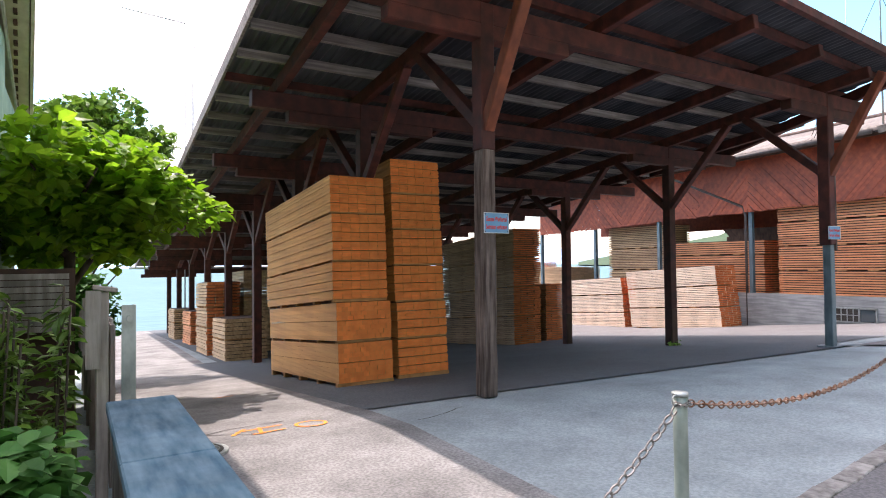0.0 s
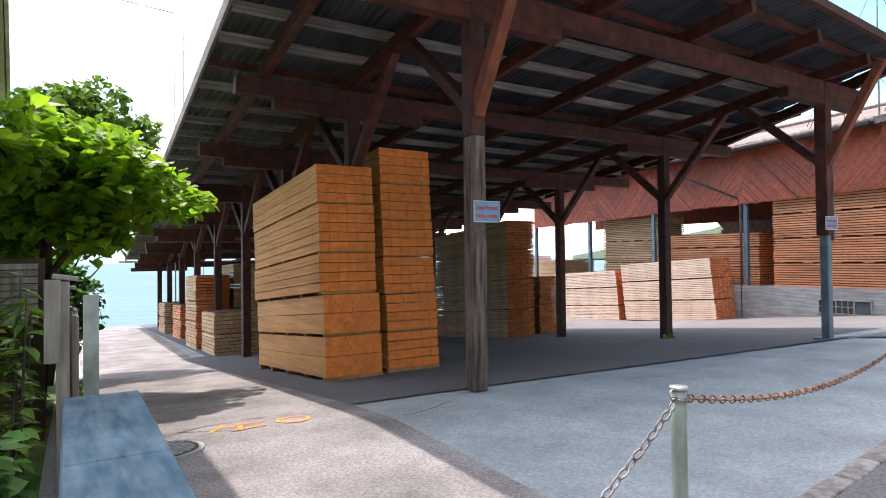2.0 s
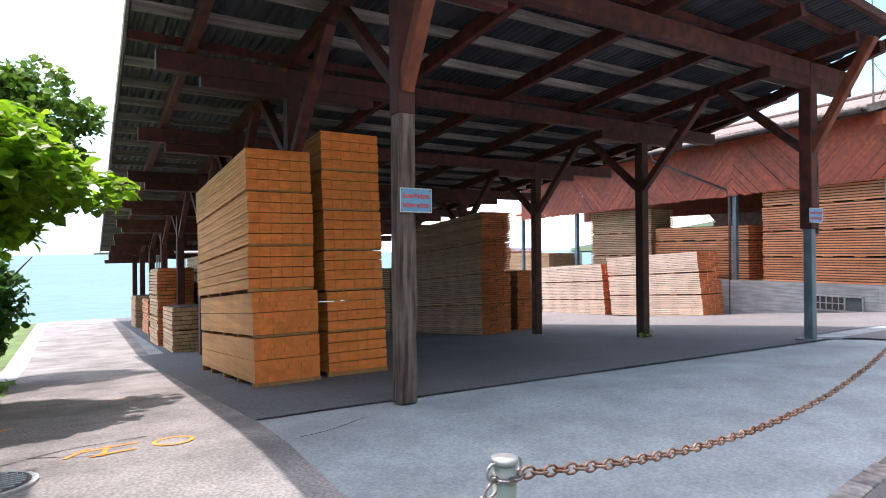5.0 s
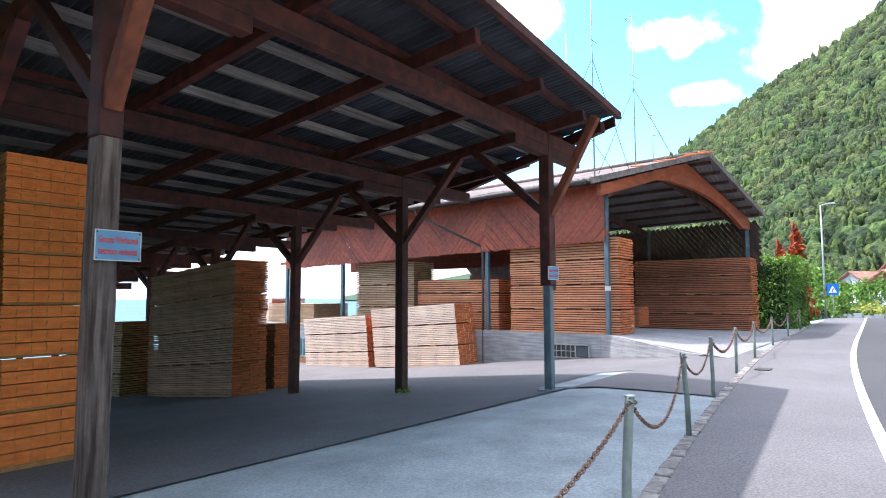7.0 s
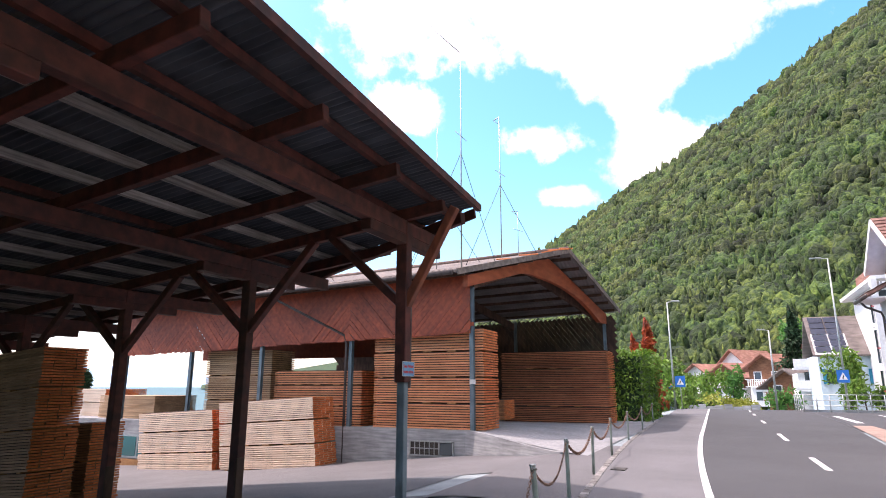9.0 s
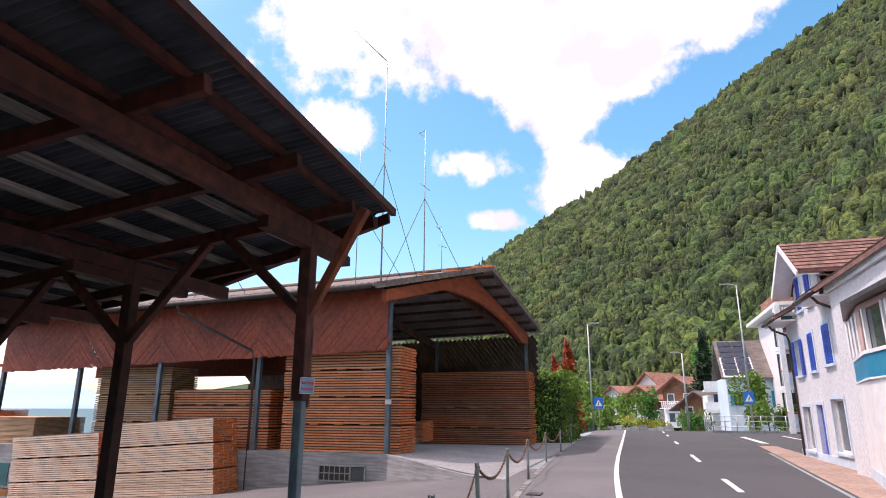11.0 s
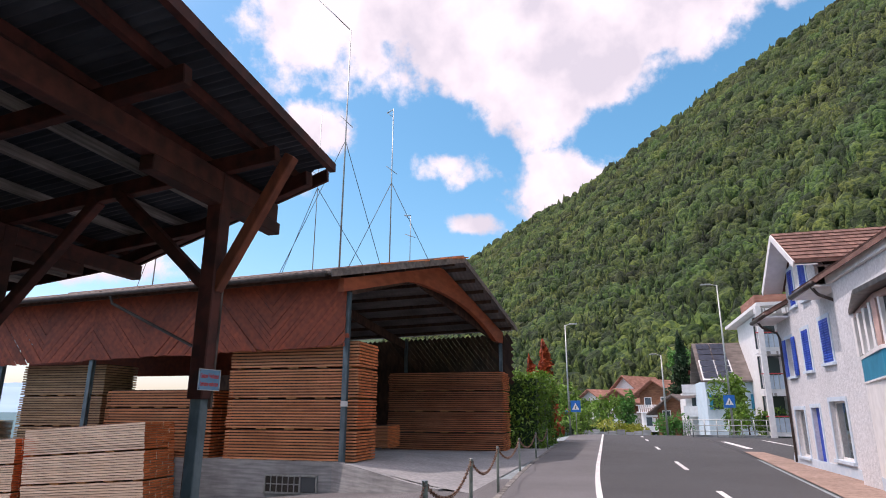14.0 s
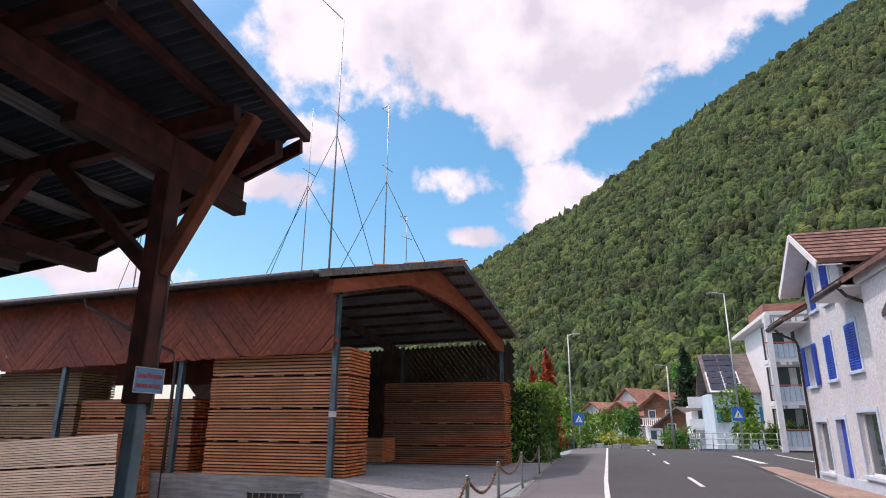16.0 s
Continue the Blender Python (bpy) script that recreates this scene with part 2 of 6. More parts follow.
M_APRON = mat("apron_concrete", (0.24, 0.245, 0.25), (0.33, 0.335, 0.335), (9, 9, 9), 0.9, 0.25, stain=0.25, stain_scale=0.5, detail=8)
M_TILE = mat("roof_tile", (0.17, 0.105, 0.085), (0.29, 0.20, 0.17), (7, 7, 7), 0.85, 0.3, vary=0.25, stain=0.35, stain_scale=0.9)
M_MOSSTILE = mat("old_roof_tile", (0.16, 0.135, 0.12), (0.30, 0.25, 0.22), (6, 6, 6), 0.9, 0.4, vary=0.2, stain=0.4, stain_scale=0.7)
M_GLASS = glass("window_glass", (0.05, 0.07, 0.08))
M_TEALGLASS = glass("teal_glass", (0.03, 0.14, 0.14))

# ---- mesh helpers ----


def add_box(bm, c, s, rot=None):
    """A box of size s about c, turned by the 3x3 matrix rot."""
    vs = []
    for dz in (-0.5, 0.5):
        for dx, dy in ((-0.5, -0.5), (0.5, -0.5), (0.5, 0.5), (-0.5, 0.5)):
            v = Vector((dx * s[0], dy * s[1], dz * s[2]))
            vs.append(bm.verts.new(Vector(c) + (rot @ v if rot else v)))
    for f in ((3, 2, 1, 0), (4, 5, 6, 7), (0, 1, 5, 4), (1, 2, 6, 5), (2, 3, 7, 6), (3, 0, 4, 7)):
        bm.faces.new([vs[i] for i in f])


def add_beam(bm, p, q, w, h, up=(0, 0, 1)):
    """A squared timber from p to q, w wide and h deep."""
    p, q = Vector(p), Vector(q)
    d = (q - p).normalized()
    side = d.cross(Vector(up))
    if side.length < 1e-4:
        side = d.cross(Vector((1, 0, 0)))
    side.normalize()
    u = side.cross(d)
    rot = Matrix((d, side, u)).transposed()
    add_box(bm, (p + q) / 2, ((q - p).length, w, h), rot)


def add_tube(bm, pts, r, n=8, r2=None):
    """A round bar along pts, tapering from r to r2."""
    pts = [Vector(p) for p in pts]
    r2 = r if r2 is None else r2
    rings = []
    for i, p in enumerate(pts):
        d = (pts[min(i + 1, len(pts) - 1)] - pts[max(i - 1, 0)]).normalized()
        a = d.cross(Vector((0, 0, 1)) if abs(d.z) < 0.9 else Vector((1, 0, 0))).normalized()
        b = d.cross(a)
        rr = r + (r2 - r) * i / max(1, len(pts) - 1)
        rings.append([bm.verts.new(p + rr * (math.cos(t) * a + math.sin(t) * b)) for t in [2 * math.pi * k / n for k in range(n)]])
    for i in range(len(rings) - 1):
        for k in range(n):
            bm.faces.new((rings[i][k], rings[i][(k + 1) % n], rings[i + 1][(k + 1) % n], rings[i + 1][k]))
    bm.faces.new(rings[0][::-1])
    bm.faces.new(rings[-1])


def add_prism(bm, outline, z0, z1):
    """An upright prism over a flat outline."""
    lo = [bm.verts.new((x, y, z0)) for x, y in outline]
    hi = [bm.verts.new((x, y, z1)) for x, y in outline]
    k = len(lo)
    bm.faces.new(lo[::-1])
    bm.faces.new(hi)
    for i in range(k):
        bm.faces.new((lo[i], lo[(i + 1) % k], hi[(i + 1) % k], hi[i]))


def add_quad(bm, a, b, c, d):
    bm.faces.new([bm.verts.new(p) for p in (a, b, c, d)])


def to_mesh(name, bm, material, bevel=0.0, smooth=False):
    if bevel:
        bmesh.ops.bevel(bm, geom=bm.edges[:], offset=bevel, segments=1, affect="EDGES")
    bmesh.ops.recalc_face_normals(bm, faces=bm.faces)
    me = bpy.data.meshes.new(name)
    bm.to_mesh(me)
    bm.free()
    me.materials.append(material)
    if smooth:
        me.polygons.foreach_set("use_smooth", [True] * len(me.polygons))
    return me


def part(name, bm, material, parent=None, label="", bevel=0.0, smooth=False):
    """Links a bmesh as one mesh object under a thing or a part."""
    ob = new(name, to_mesh(name, bm, material, bevel, smooth))
    ob.parent = parent
    if label:
        tagged(ob, label)
    return ob


def thing(name, label, category, group="", kind=""):
    return tagged(new(name), label, category, group, kind)


def box_part(name, c, s, material, parent=None, label="", bevel=0.0, rot=None):
    bm = bmesh.new()
    add_box(bm, c, s, rot)
    return part(name, bm, material, parent, label, bevel)


def beam_part(name, p, q, w, h, material, parent=None, label="", bevel=0.0, up=(0, 0, 1)):
    bm = bmesh.new()
    add_beam(bm, p, q, w, h, up)
    return part(name, bm, material, parent, label, bevel)


def tube_part(name, pts, r, material, parent=None, label="", n=8, r2=None):
    bm = bmesh.new()
    add_tube(bm, pts, r, n, r2)
    return part(name, bm, material, parent, label, smooth=True)


def setting(ob, label, category=""):
    return tagged(ob, label, category, kind="structure")


# ---- ground ----


def smooth01(v):
    v = min(1.0, max(0.0, v))
    return v * v * (3 - 2 * v)


def ground_z(x, y):
    """Level along the road, falling to the lake shore behind it."""
    z = 0.0
    if y > 5.2:
        z -= 0.095 * (min(y, 18.0) - 5.2)
    if y > 18:
        z -= 0.042 * (min(y, 38.5) - 18)
    if y > 38.5:
        z -= 0.5 * (y - 38.5)
    z -= 0.008 * min(30.0, max(0.0, x - 4.7)) * smooth01((y - 4) / 3)
    if x > 60:
        z -= 0.055 * (x - 60)
    return max(z, -9.0)


def sheet(name, xs, ys, dz, material, label, category, inside=None):
    bm = bmesh.new()
    grid = {}
    for i, x in enumerate(xs):
        for j, y in enumerate(ys):
            grid[i, j] = bm.verts.new((x, y, ground_z(x, y) + dz))
    for i in range(len(xs) - 1):
        for j in range(len(ys) - 1):
            if inside is None or inside((xs[i] + xs[i + 1]) / 2, (ys[j] + ys[j + 1]) / 2):
                bm.faces.new((grid[i, j], grid[i + 1, j], grid[i + 1, j + 1], grid[i, j + 1]))
    loose = [v for v in bm.verts if not v.link_faces]
    bmesh.ops.delete(bm, geom=loose, context="VERTS")
    ob = part(name, bm, material)
    return setting(ob, label, category)


def strip(name, rows, dz, material, label, category, kind=True):
    """A flat band between two edge lines, laid on the ground."""
    bm = bmesh.new()
    prev = None
    for (x1, y1), (x2, y2) in rows:
        cur = (bm.verts.new((x1, y1, ground_z(x1, y1) + dz)), bm.verts.new((x2, y2, ground_z(x2, y2) + dz)))
        if prev:
            bm.faces.new((prev[0], cur[0], cur[1], prev[1]))
        prev = cur
    ob = part(name, bm, material)
    return setting(ob, label, category)


def steps(a, b, s):
    k = max(1, round((b - a) / s))
    return [a + (b - a) * i / k for i in range(k + 1)]


def kerb_y(x):
    """The line of the kerb between yard and pavement."""
    return 1.27 + 0.155 * x - 0.0021 * x * x if x < 30 else 4.03 + 0.029 * (x - 30)


def edge_y(x):
    """The pavement's edge towards the carriageway."""
    return kerb_y(x) - 2.35 + 0.022 * max(0, x - 4) * (1 if x < 30 else 26 / max(26, x - 4)) if x < 60 else edge_y(59.9)


def road_left(x):
    return -0.35 + 0.135 * x - 0.0021 * x * x if x < 28 else 1.80 + 0.018 * (x - 28)


def road_right(x):
    return -2.0 - 0.062 * x if x < 40 else -4.48 - 0.02 * (x - 40)


NEAR = [-600, -200, -60, -20] + steps(-8, 64, 1.5) + [75, 95, 130, 200, 350, 700]
NEARY = [-700, -250, -90, -40, -20] + steps(-10, 40, 1.0) + [43, 48, 60]
sheet("ground", NEAR, NEARY, -0.012, M_CONCRETE, "pale weathered concrete yard sloping down to the lake", "ground")
sheet("meadow_ground", [-600, -200, -60, -20, -8, -3, 0.30], NEARY[:-1], -0.004, M_GRASS, "green garden ground beside the drive", "ground",
      inside=lambda x, y: y > 1.5 or x < -8)
RX = steps(-40, 64, 1.0)
strip("road", [((x, road_right(x) - 0.0), (x, road_left(x))) for x in RX], 0.004, M_ROAD, "dark grey asphalt carriageway", "road")
strip("pavement", [((x, road_left(x)), (x, kerb_y(x) - 0.07)) for x in RX], 0.02, M_WALKWAY, "grey asphalt pavement beside the road", "pavement")
strip("pavement_far", [((x, -5.25), (x, road_right(x) - 0.12)) for x in steps(-40, 38, 1.0)], 0.03, M_BRICKPAVE, "narrow reddish pavement in front of the white house", "pavement")
strip("edge_line", [((x, road_left(x) - 0.13), (x, road_left(x) - 0.0)) for x in steps(-40, 60, 1.0)], 0.024, M_LINE, "worn white edge line of the road", "road marking")
for k, (xa, xb) in enumerate(((-7.6, -5.0), (1.7, 4.4), (10.6, 13.3), (19.3, 22.0), (27.5, 31.0), (38.8, 41.6), (48.5, 51.0), (55, 57.5))):
    yc = lambda x: -1.62 + 0.023 * x if x < 28 else -0.98 + 0.012 * (x - 28)
    strip("centre_dash", [((x, yc(x) - 0.07), (x, yc(x) + 0.07)) for x in (xa, xb)], 0.009, M_LINE, "white dash of the road's centre line", "road marking")
# side road opposite
strip("side_road", [((x, -30.0), (x, road_right(x) - 0.02)) for x in steps(33.4, 56.8, 1.0)], 0.008, M_ROAD, "side road joining beside the white house", "road")
strip("give_way_line", [((x, -5.45), (x, -5.1)) for x in steps(41, 49, 1.0)], 0.014, M_LINE, "broad white stop line at the side road", "road marking")
strip("side_line", [((x, -8.2), (x, -8.0)) for x in steps(40, 52, 1.0)], 0.014, M_LINE, "white line across the side road", "road marking")


def left_x(y):
    return 2.16 + 0.03 * (y - 5)


sheet("shed_floor", steps(3.1, 16.6, 0.75), steps(6.4, 38.4, 0.8), 0.004, M_ASPHALT, "dark asphalt floor under the timber shed", "floor",
      inside=lambda x, y: y > 6.25 and x > 3.1 + 0.03 * (y - 6))
strip("shed_floor_edge", [((x, 6.402), (x, 6.16 - 0.055 * (x - 3.2))) for x in steps(3.1, 13.2, 0.75)], 0.006, M_ASPHALT, "front edge of the dark asphalt floor", "floor")
strip("drive", [((0.75, y), (3.1 + 0.03 * (y - 6), y)) for y in steps(2.6, 38.5, 0.8)], 0.003, M_GRAVELPATH, "pale worn drive running down to the lake", "path")
sheet("back_yard", steps(16.6, 23.1, 1.0), steps(5.4, 40, 1.0), 0.002, M_WALKWAY, "bleached asphalt lane between shed and hall", "ground")

for k in range(5):
    strip("lane_apron", [((x, kerb_y(x) + 0.08 + (5.5 - kerb_y(x)) * k / 5), (x, kerb_y(x) + 0.08 + (5.5 - kerb_y(x)) * (k + 1) / 5)) for x in steps(13.0, 23.0, 0.5)], 0.012, M_WALKWAY, "bleached asphalt entry beside the kerb", "ground")

# lake
bm = bmesh.new()
for x0, x1 in ((-4000, -300), (-300, 400), (400, 4000)):
    add_quad(bm, (x0, 39.5, -2.75), (x1, 39.5, -2.75), (x1, 4200, -2.75), (x0, 4200, -2.75))
M_WATER = mat("lake_water", (0.115, 0.20, 0.225), (0.14, 0.235, 0.255), (0.5, 1.6, 1), 0.5, 0.12, stain=0.1, stain_scale=0.02, detail=3)
M_WATER.node_tree.nodes["Principled BSDF"].inputs["IOR"].default_value = 1.03
setting(part("water", bm, M_WATER), "calm turquoise lake", "lake")

# ---- timber shed ----
SHED_ROWS = [5.85 + 3.63 * i for i in range(9)]
ROOF_END = 36.9


def roof_z(y):
    return 5.36 - 0.113 * (y - 4.9)


def roof_front(x):
    return 4.9 - 0.066 * (13.78 - x)


def roof_right(y):
    return 13.82 + (y - 4.9) * 0.375 if y < 10.2 else 15.8


shed = thing("timber_shed", "open timber storage shed with red-brown frame and corrugated roof", "shed")


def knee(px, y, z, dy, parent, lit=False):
    """A brace from the post up to the rafter line; lit takes the lighter, lit colour."""
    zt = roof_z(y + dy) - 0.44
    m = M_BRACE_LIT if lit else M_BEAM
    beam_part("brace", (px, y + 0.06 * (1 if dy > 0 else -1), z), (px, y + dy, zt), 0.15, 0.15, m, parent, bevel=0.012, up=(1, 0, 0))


for ri, y in enumerate(SHED_ROWS):
    for px in (4.58, 12.66):
        zb = ground_z(px, y)
        zt = roof_z(y) - 0.50
        bm = bmesh.new()
        if ri == 0 and px > 10:
            add_box(bm, (px, y, (1.85 + zt) / 2), (0.22, 0.22, zt - 1.85))
            part("post", bm, M_BEAM, shed, bevel=0.015)
            steel = box_part("steel_foot", (px + 0.01, y, (zb + 2.0) / 2), (0.15, 0.15, 2.0 - zb), M_STEEL, shed, "blue-grey steel lower part of the corner post", 0.01)
            box_part("splice_plate", (px + 0.085, y - 0.06, 2.6), (0.04, 0.12, 1.7), M_POST, shed, "weathered splice board on the corner post", 0.006)
            box_part("base_plate", (px, y, zb + 0.012), (0.34, 0.34, 0.024), M_STEEL, shed)
        else:
            wide = 0.195 if ri == 0 else 0.212
            split = 2.95 if ri == 0 else zb + 0.05
            if ri == 0:
                add_box(bm, (px, y, (zb + split) / 2), (wide, 0.20, split - zb))
                bmesh.ops.subdivide_edges(bm, edges=[e for e in bm.edges if e.calc_length() > 1], cuts=8)
                for v in bm.verts:
                    v.co.x += 0.012 * noise.noise(v.co * 2.3)
                    v.co.y += 0.012 * noise.noise(v.co * 2.7 + Vector((3, 1, 2)))
                part("post", bm, M_POST, shed, "weathered grey lower post with cracks and knots", bevel=0.012)
                box_part("post", (px, y, (split + zt) / 2), (0.205, 0.205, zt - split), M_BEAM, shed, bevel=0.012)
            else:
                add_box(bm, (px, y, (zb + zt) / 2), (wide, 0.208, zt - zb))
                part("post", bm, M_BEAM, shed, bevel=0.012)
                if px > 10:
                    box_part("post_sleeve", (px - 0.02, y - 0.1, zb + 0.45), (0.2, 0.05, 0.9), M_DARKWOOD, shed, "", 0.006)
        # knee braces along the slope
        if ri < 8:
            knee(px, y, zb + 3.35 - 0.0 * ri, 1.62, shed)
        if ri > 0:
            knee(px, y, zb + 3.35, -1.62, shed)
        else:
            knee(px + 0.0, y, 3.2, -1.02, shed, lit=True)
        # bolster over the post
        zbm = roof_z(y) - 0.83
        x0, x1 = (px - 1.35, px + 1.35)
        box_part("bolster", ((x0 + x1) / 2, y, zbm - 0.02), (x1 - x0, 0.2, 0.18), M_BEAM, shed, bevel=0.012)
    zbm = roof_z(y) - 0.83
    box_part("girder", ((left_x(y) + 0.35 + roof_right(y) - 0.25) / 2, y, zbm + 0.205), (roof_right(y) - left_x(y) - 0.6, 0.19, 0.27), M_BEAM, shed, bevel=0.01)

RAFTERS = [(2.95, 1), (4.58, 0), (6.62, 0), (8.66, 0), (10.72, 0), (12.66, 0), (14.45, 2)]
for rx, side in RAFTERS:
    ya = roof_front(rx) + 0.22
    if side == 2:
        ya = 7.2
    za, zb = roof_z(ya) - 0.36, roof_z(ROOF_END) - 0.36
    xe = rx + (0.95 if side == 1 else 0)
    beam_part("rafter", (rx, ya, za), (xe, ROOF_END - 0.3, zb), 0.13, 0.22, M_BEAM, shed, bevel=0.01)
beam_part("rafter", (13.55, 5.05, roof_z(5.05) - 0.36), (15.35, 10.0, roof_z(10) - 0.36), 0.13, 0.22, M_BEAM, shed, bevel=0.01)

PURLINS = [4.80, 5.42, 6.25] + [7.10 + 0.925 * k for k in range(33)]
for k, yp in enumerate(PURLINS):
    if yp > ROOF_END - 0.2:
        break
    skew = 0.066 * max(0.0, min(1.0, 1 - (yp - 5.2) / 1.9))
    xa, xb = left_x(yp) + 0.03, roof_right(max(4.9, yp)) - 0.04
    ya, yb = yp - skew * (xb - xa), yp
    beam_part("purlin", (xa, ya, roof_z(ya) - 0.165), (xb, yb, roof_z(yb) - 0.165), 0.09, 0.13, M_BEAM if k < 3 or k == 6 else M_PURLIN, shed)

# corrugated roof in sheets, the waves running down the slope
WAVE, AMP = 0.135, 0.03
xs0 = 2.1
while xs0 < 15.9:
    xs1 = min(xs0 + 1.62, 15.85)
    bm = bmesh.new()
    cols = []
    x = xs0
    while x <= xs1 + 1e-6:
        y0 = roof_front(min(x, 13.8))
        if x > 13.82:
            y0 = 4.9 + (x - 13.82) / 0.375
        ys = [y0, max(y0, 12.0), max(y0, 24.0), ROOF_END]
        if x < 3.7:
            ylim = 5 + (x - 2.16) / 0.03
            ys = [y0, min(ylim, 12.0), min(ylim, 24.0), min(ylim, ROOF_END)]
            ys = [max(v, y0 + 0.02 * i) for i, v in enumerate(ys)]
        h = AMP * math.cos(2 * math.pi * x / WAVE)
        cols.append([bm.verts.new((x, yy, roof_z(yy) - 0.06 + h)) for yy in ys])
        x += WAVE / 6
    for a, b in zip(cols, cols[1:]):
        for i in range(3):
            bm.faces.new((a[i], b[i], b[i + 1], a[i + 1]))
    part("roof_sheet", bm, M_SHEET, shed, "dark corrugated roof sheet", smooth=True)
    xs0 = xs1
    if xs1 > 15.84:
        break
# barge boards
beam_part("barge_board", (left_x(4.2) - 0.02, 4.12, roof_z(4.12) - 0.12), (left_x(ROOF_END), ROOF_END, roof_z(ROOF_END) - 0.12), 0.04, 0.2, M_PURLIN, shed, "weathered barge board")
beam_part("barge_board", (13.86, 4.92, roof_z(4.92) - 0.215), (15.84, 10.2, roof_z(10.2) - 0.215), 0.04, 0.2, M_BEAM, shed)
beam_part("barge_board", (15.84, 10.2, roof_z(10.2) - 0.14), (15.84, ROOF_END, roof_z(ROOF_END) - 0.14), 0.04, 0.2, M_BEAM, shed)
tube_part("gutter", [(left_x(ROOF_END) - 0.3, ROOF_END + 0.05, roof_z(ROOF_END) - 0.2), (15.8, ROOF_END + 0.05, roof_z(ROOF_END) - 0.25)], 0.07, M_GALV, shed)

# ---- stacks of timber ----


def face_ends(me, ends):
    """Gives the sawn ends of the boards their own surface."""
    me.materials.append(ends)
    for p in me.polygons:
        if abs(p.normal.y) > 0.8:
            p.material_index = 1


def lumber_stack(label, x0, x1, y0, y1, zb, packs, cols, th, material, lean=0.0, gap=0.006, slope=0.0, ends=None, group="stacks of sawn timber",
                 sticker=None, singles=True, jitter=0.012, bear=0.045):
    """Packs of boards lying along y on bearers; lean pushes the head of the stack back in y."""
    st = thing("lumber_stack", label, "lumber", group)
    total = sum(packs) + bear * len(packs)
    z = zb
    rnd = random.Random(round(x0 * 91 + y0 * 17))
    width = (x1 - x0) / cols
    row = []
    for height in packs:
        for f in (0.07, 0.28, 0.5, 0.72, 0.93):
            yb = y0 + (y1 - y0) * f + lean * (z - zb) / total
            zz = z - slope * (y1 - y0) * f
            bb = box_part("bearer", ((x0 + x1) / 2, yb, zz + bear / 2), (x1 - x0 - 0.03, 0.12 + 0.05 * (y1 - y0) * (0.1 < f < 0.9), bear), M_BEARER, st)
        # added dark filler that stops light showing through the bearer gap
        if gap < 0.015 and bear > 0.02:
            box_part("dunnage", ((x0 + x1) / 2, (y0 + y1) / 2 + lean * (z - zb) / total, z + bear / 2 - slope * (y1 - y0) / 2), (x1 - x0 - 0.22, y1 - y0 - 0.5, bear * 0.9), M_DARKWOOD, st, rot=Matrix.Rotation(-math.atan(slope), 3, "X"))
        z += bear
        layers = max(1, round(height / th))
        t = height / layers
        for li in range(layers):
            zc = z + t * (li + 0.5)
            off = lean * (zc - zb) / total
            for ci in range(cols):
                e = rnd.uniform(-jitter, jitter)
                dx = rnd.uniform(-jitter, jitter) * 0.35
                c = (x0 + width * (ci + 0.5) + dx, (y0 + y1) / 2 + off + e, zc - gap / 2 - slope * (y1 - y0) / 2)
                row.append((c, (width - 0.005, y1 - y0, t - gap), slope))
        z += height
    row.sort(key=lambda r: (r[0][0] > x0 + width, r[0][0], r[0][2]))
    single = row[:SINGLE] if singles else []
    for c, size, sl in single:
        PIECES.append((st, c, size, sl, material, ends or material))
    rest = row[len(single):]
    # added dark fillers along nearly the whole length, standing for shade between layers
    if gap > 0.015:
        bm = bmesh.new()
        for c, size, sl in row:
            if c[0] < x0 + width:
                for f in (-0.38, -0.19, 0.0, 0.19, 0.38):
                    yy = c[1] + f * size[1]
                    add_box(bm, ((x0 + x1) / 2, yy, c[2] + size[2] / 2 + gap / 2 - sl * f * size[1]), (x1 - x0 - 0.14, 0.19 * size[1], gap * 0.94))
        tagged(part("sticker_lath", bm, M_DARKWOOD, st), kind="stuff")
    if rest:
        bm = bmesh.new()
        for c, size, sl in rest:
            add_box(bm, c, size, Matrix.Rotation(-math.atan(sl), 3, "X") if sl else None)
        ob = part("board_core", bm, material, st)
        face_ends(ob.data, ends or material)
        tagged(ob, kind="stuff")
    return st


PIECES = []
SINGLE = 300


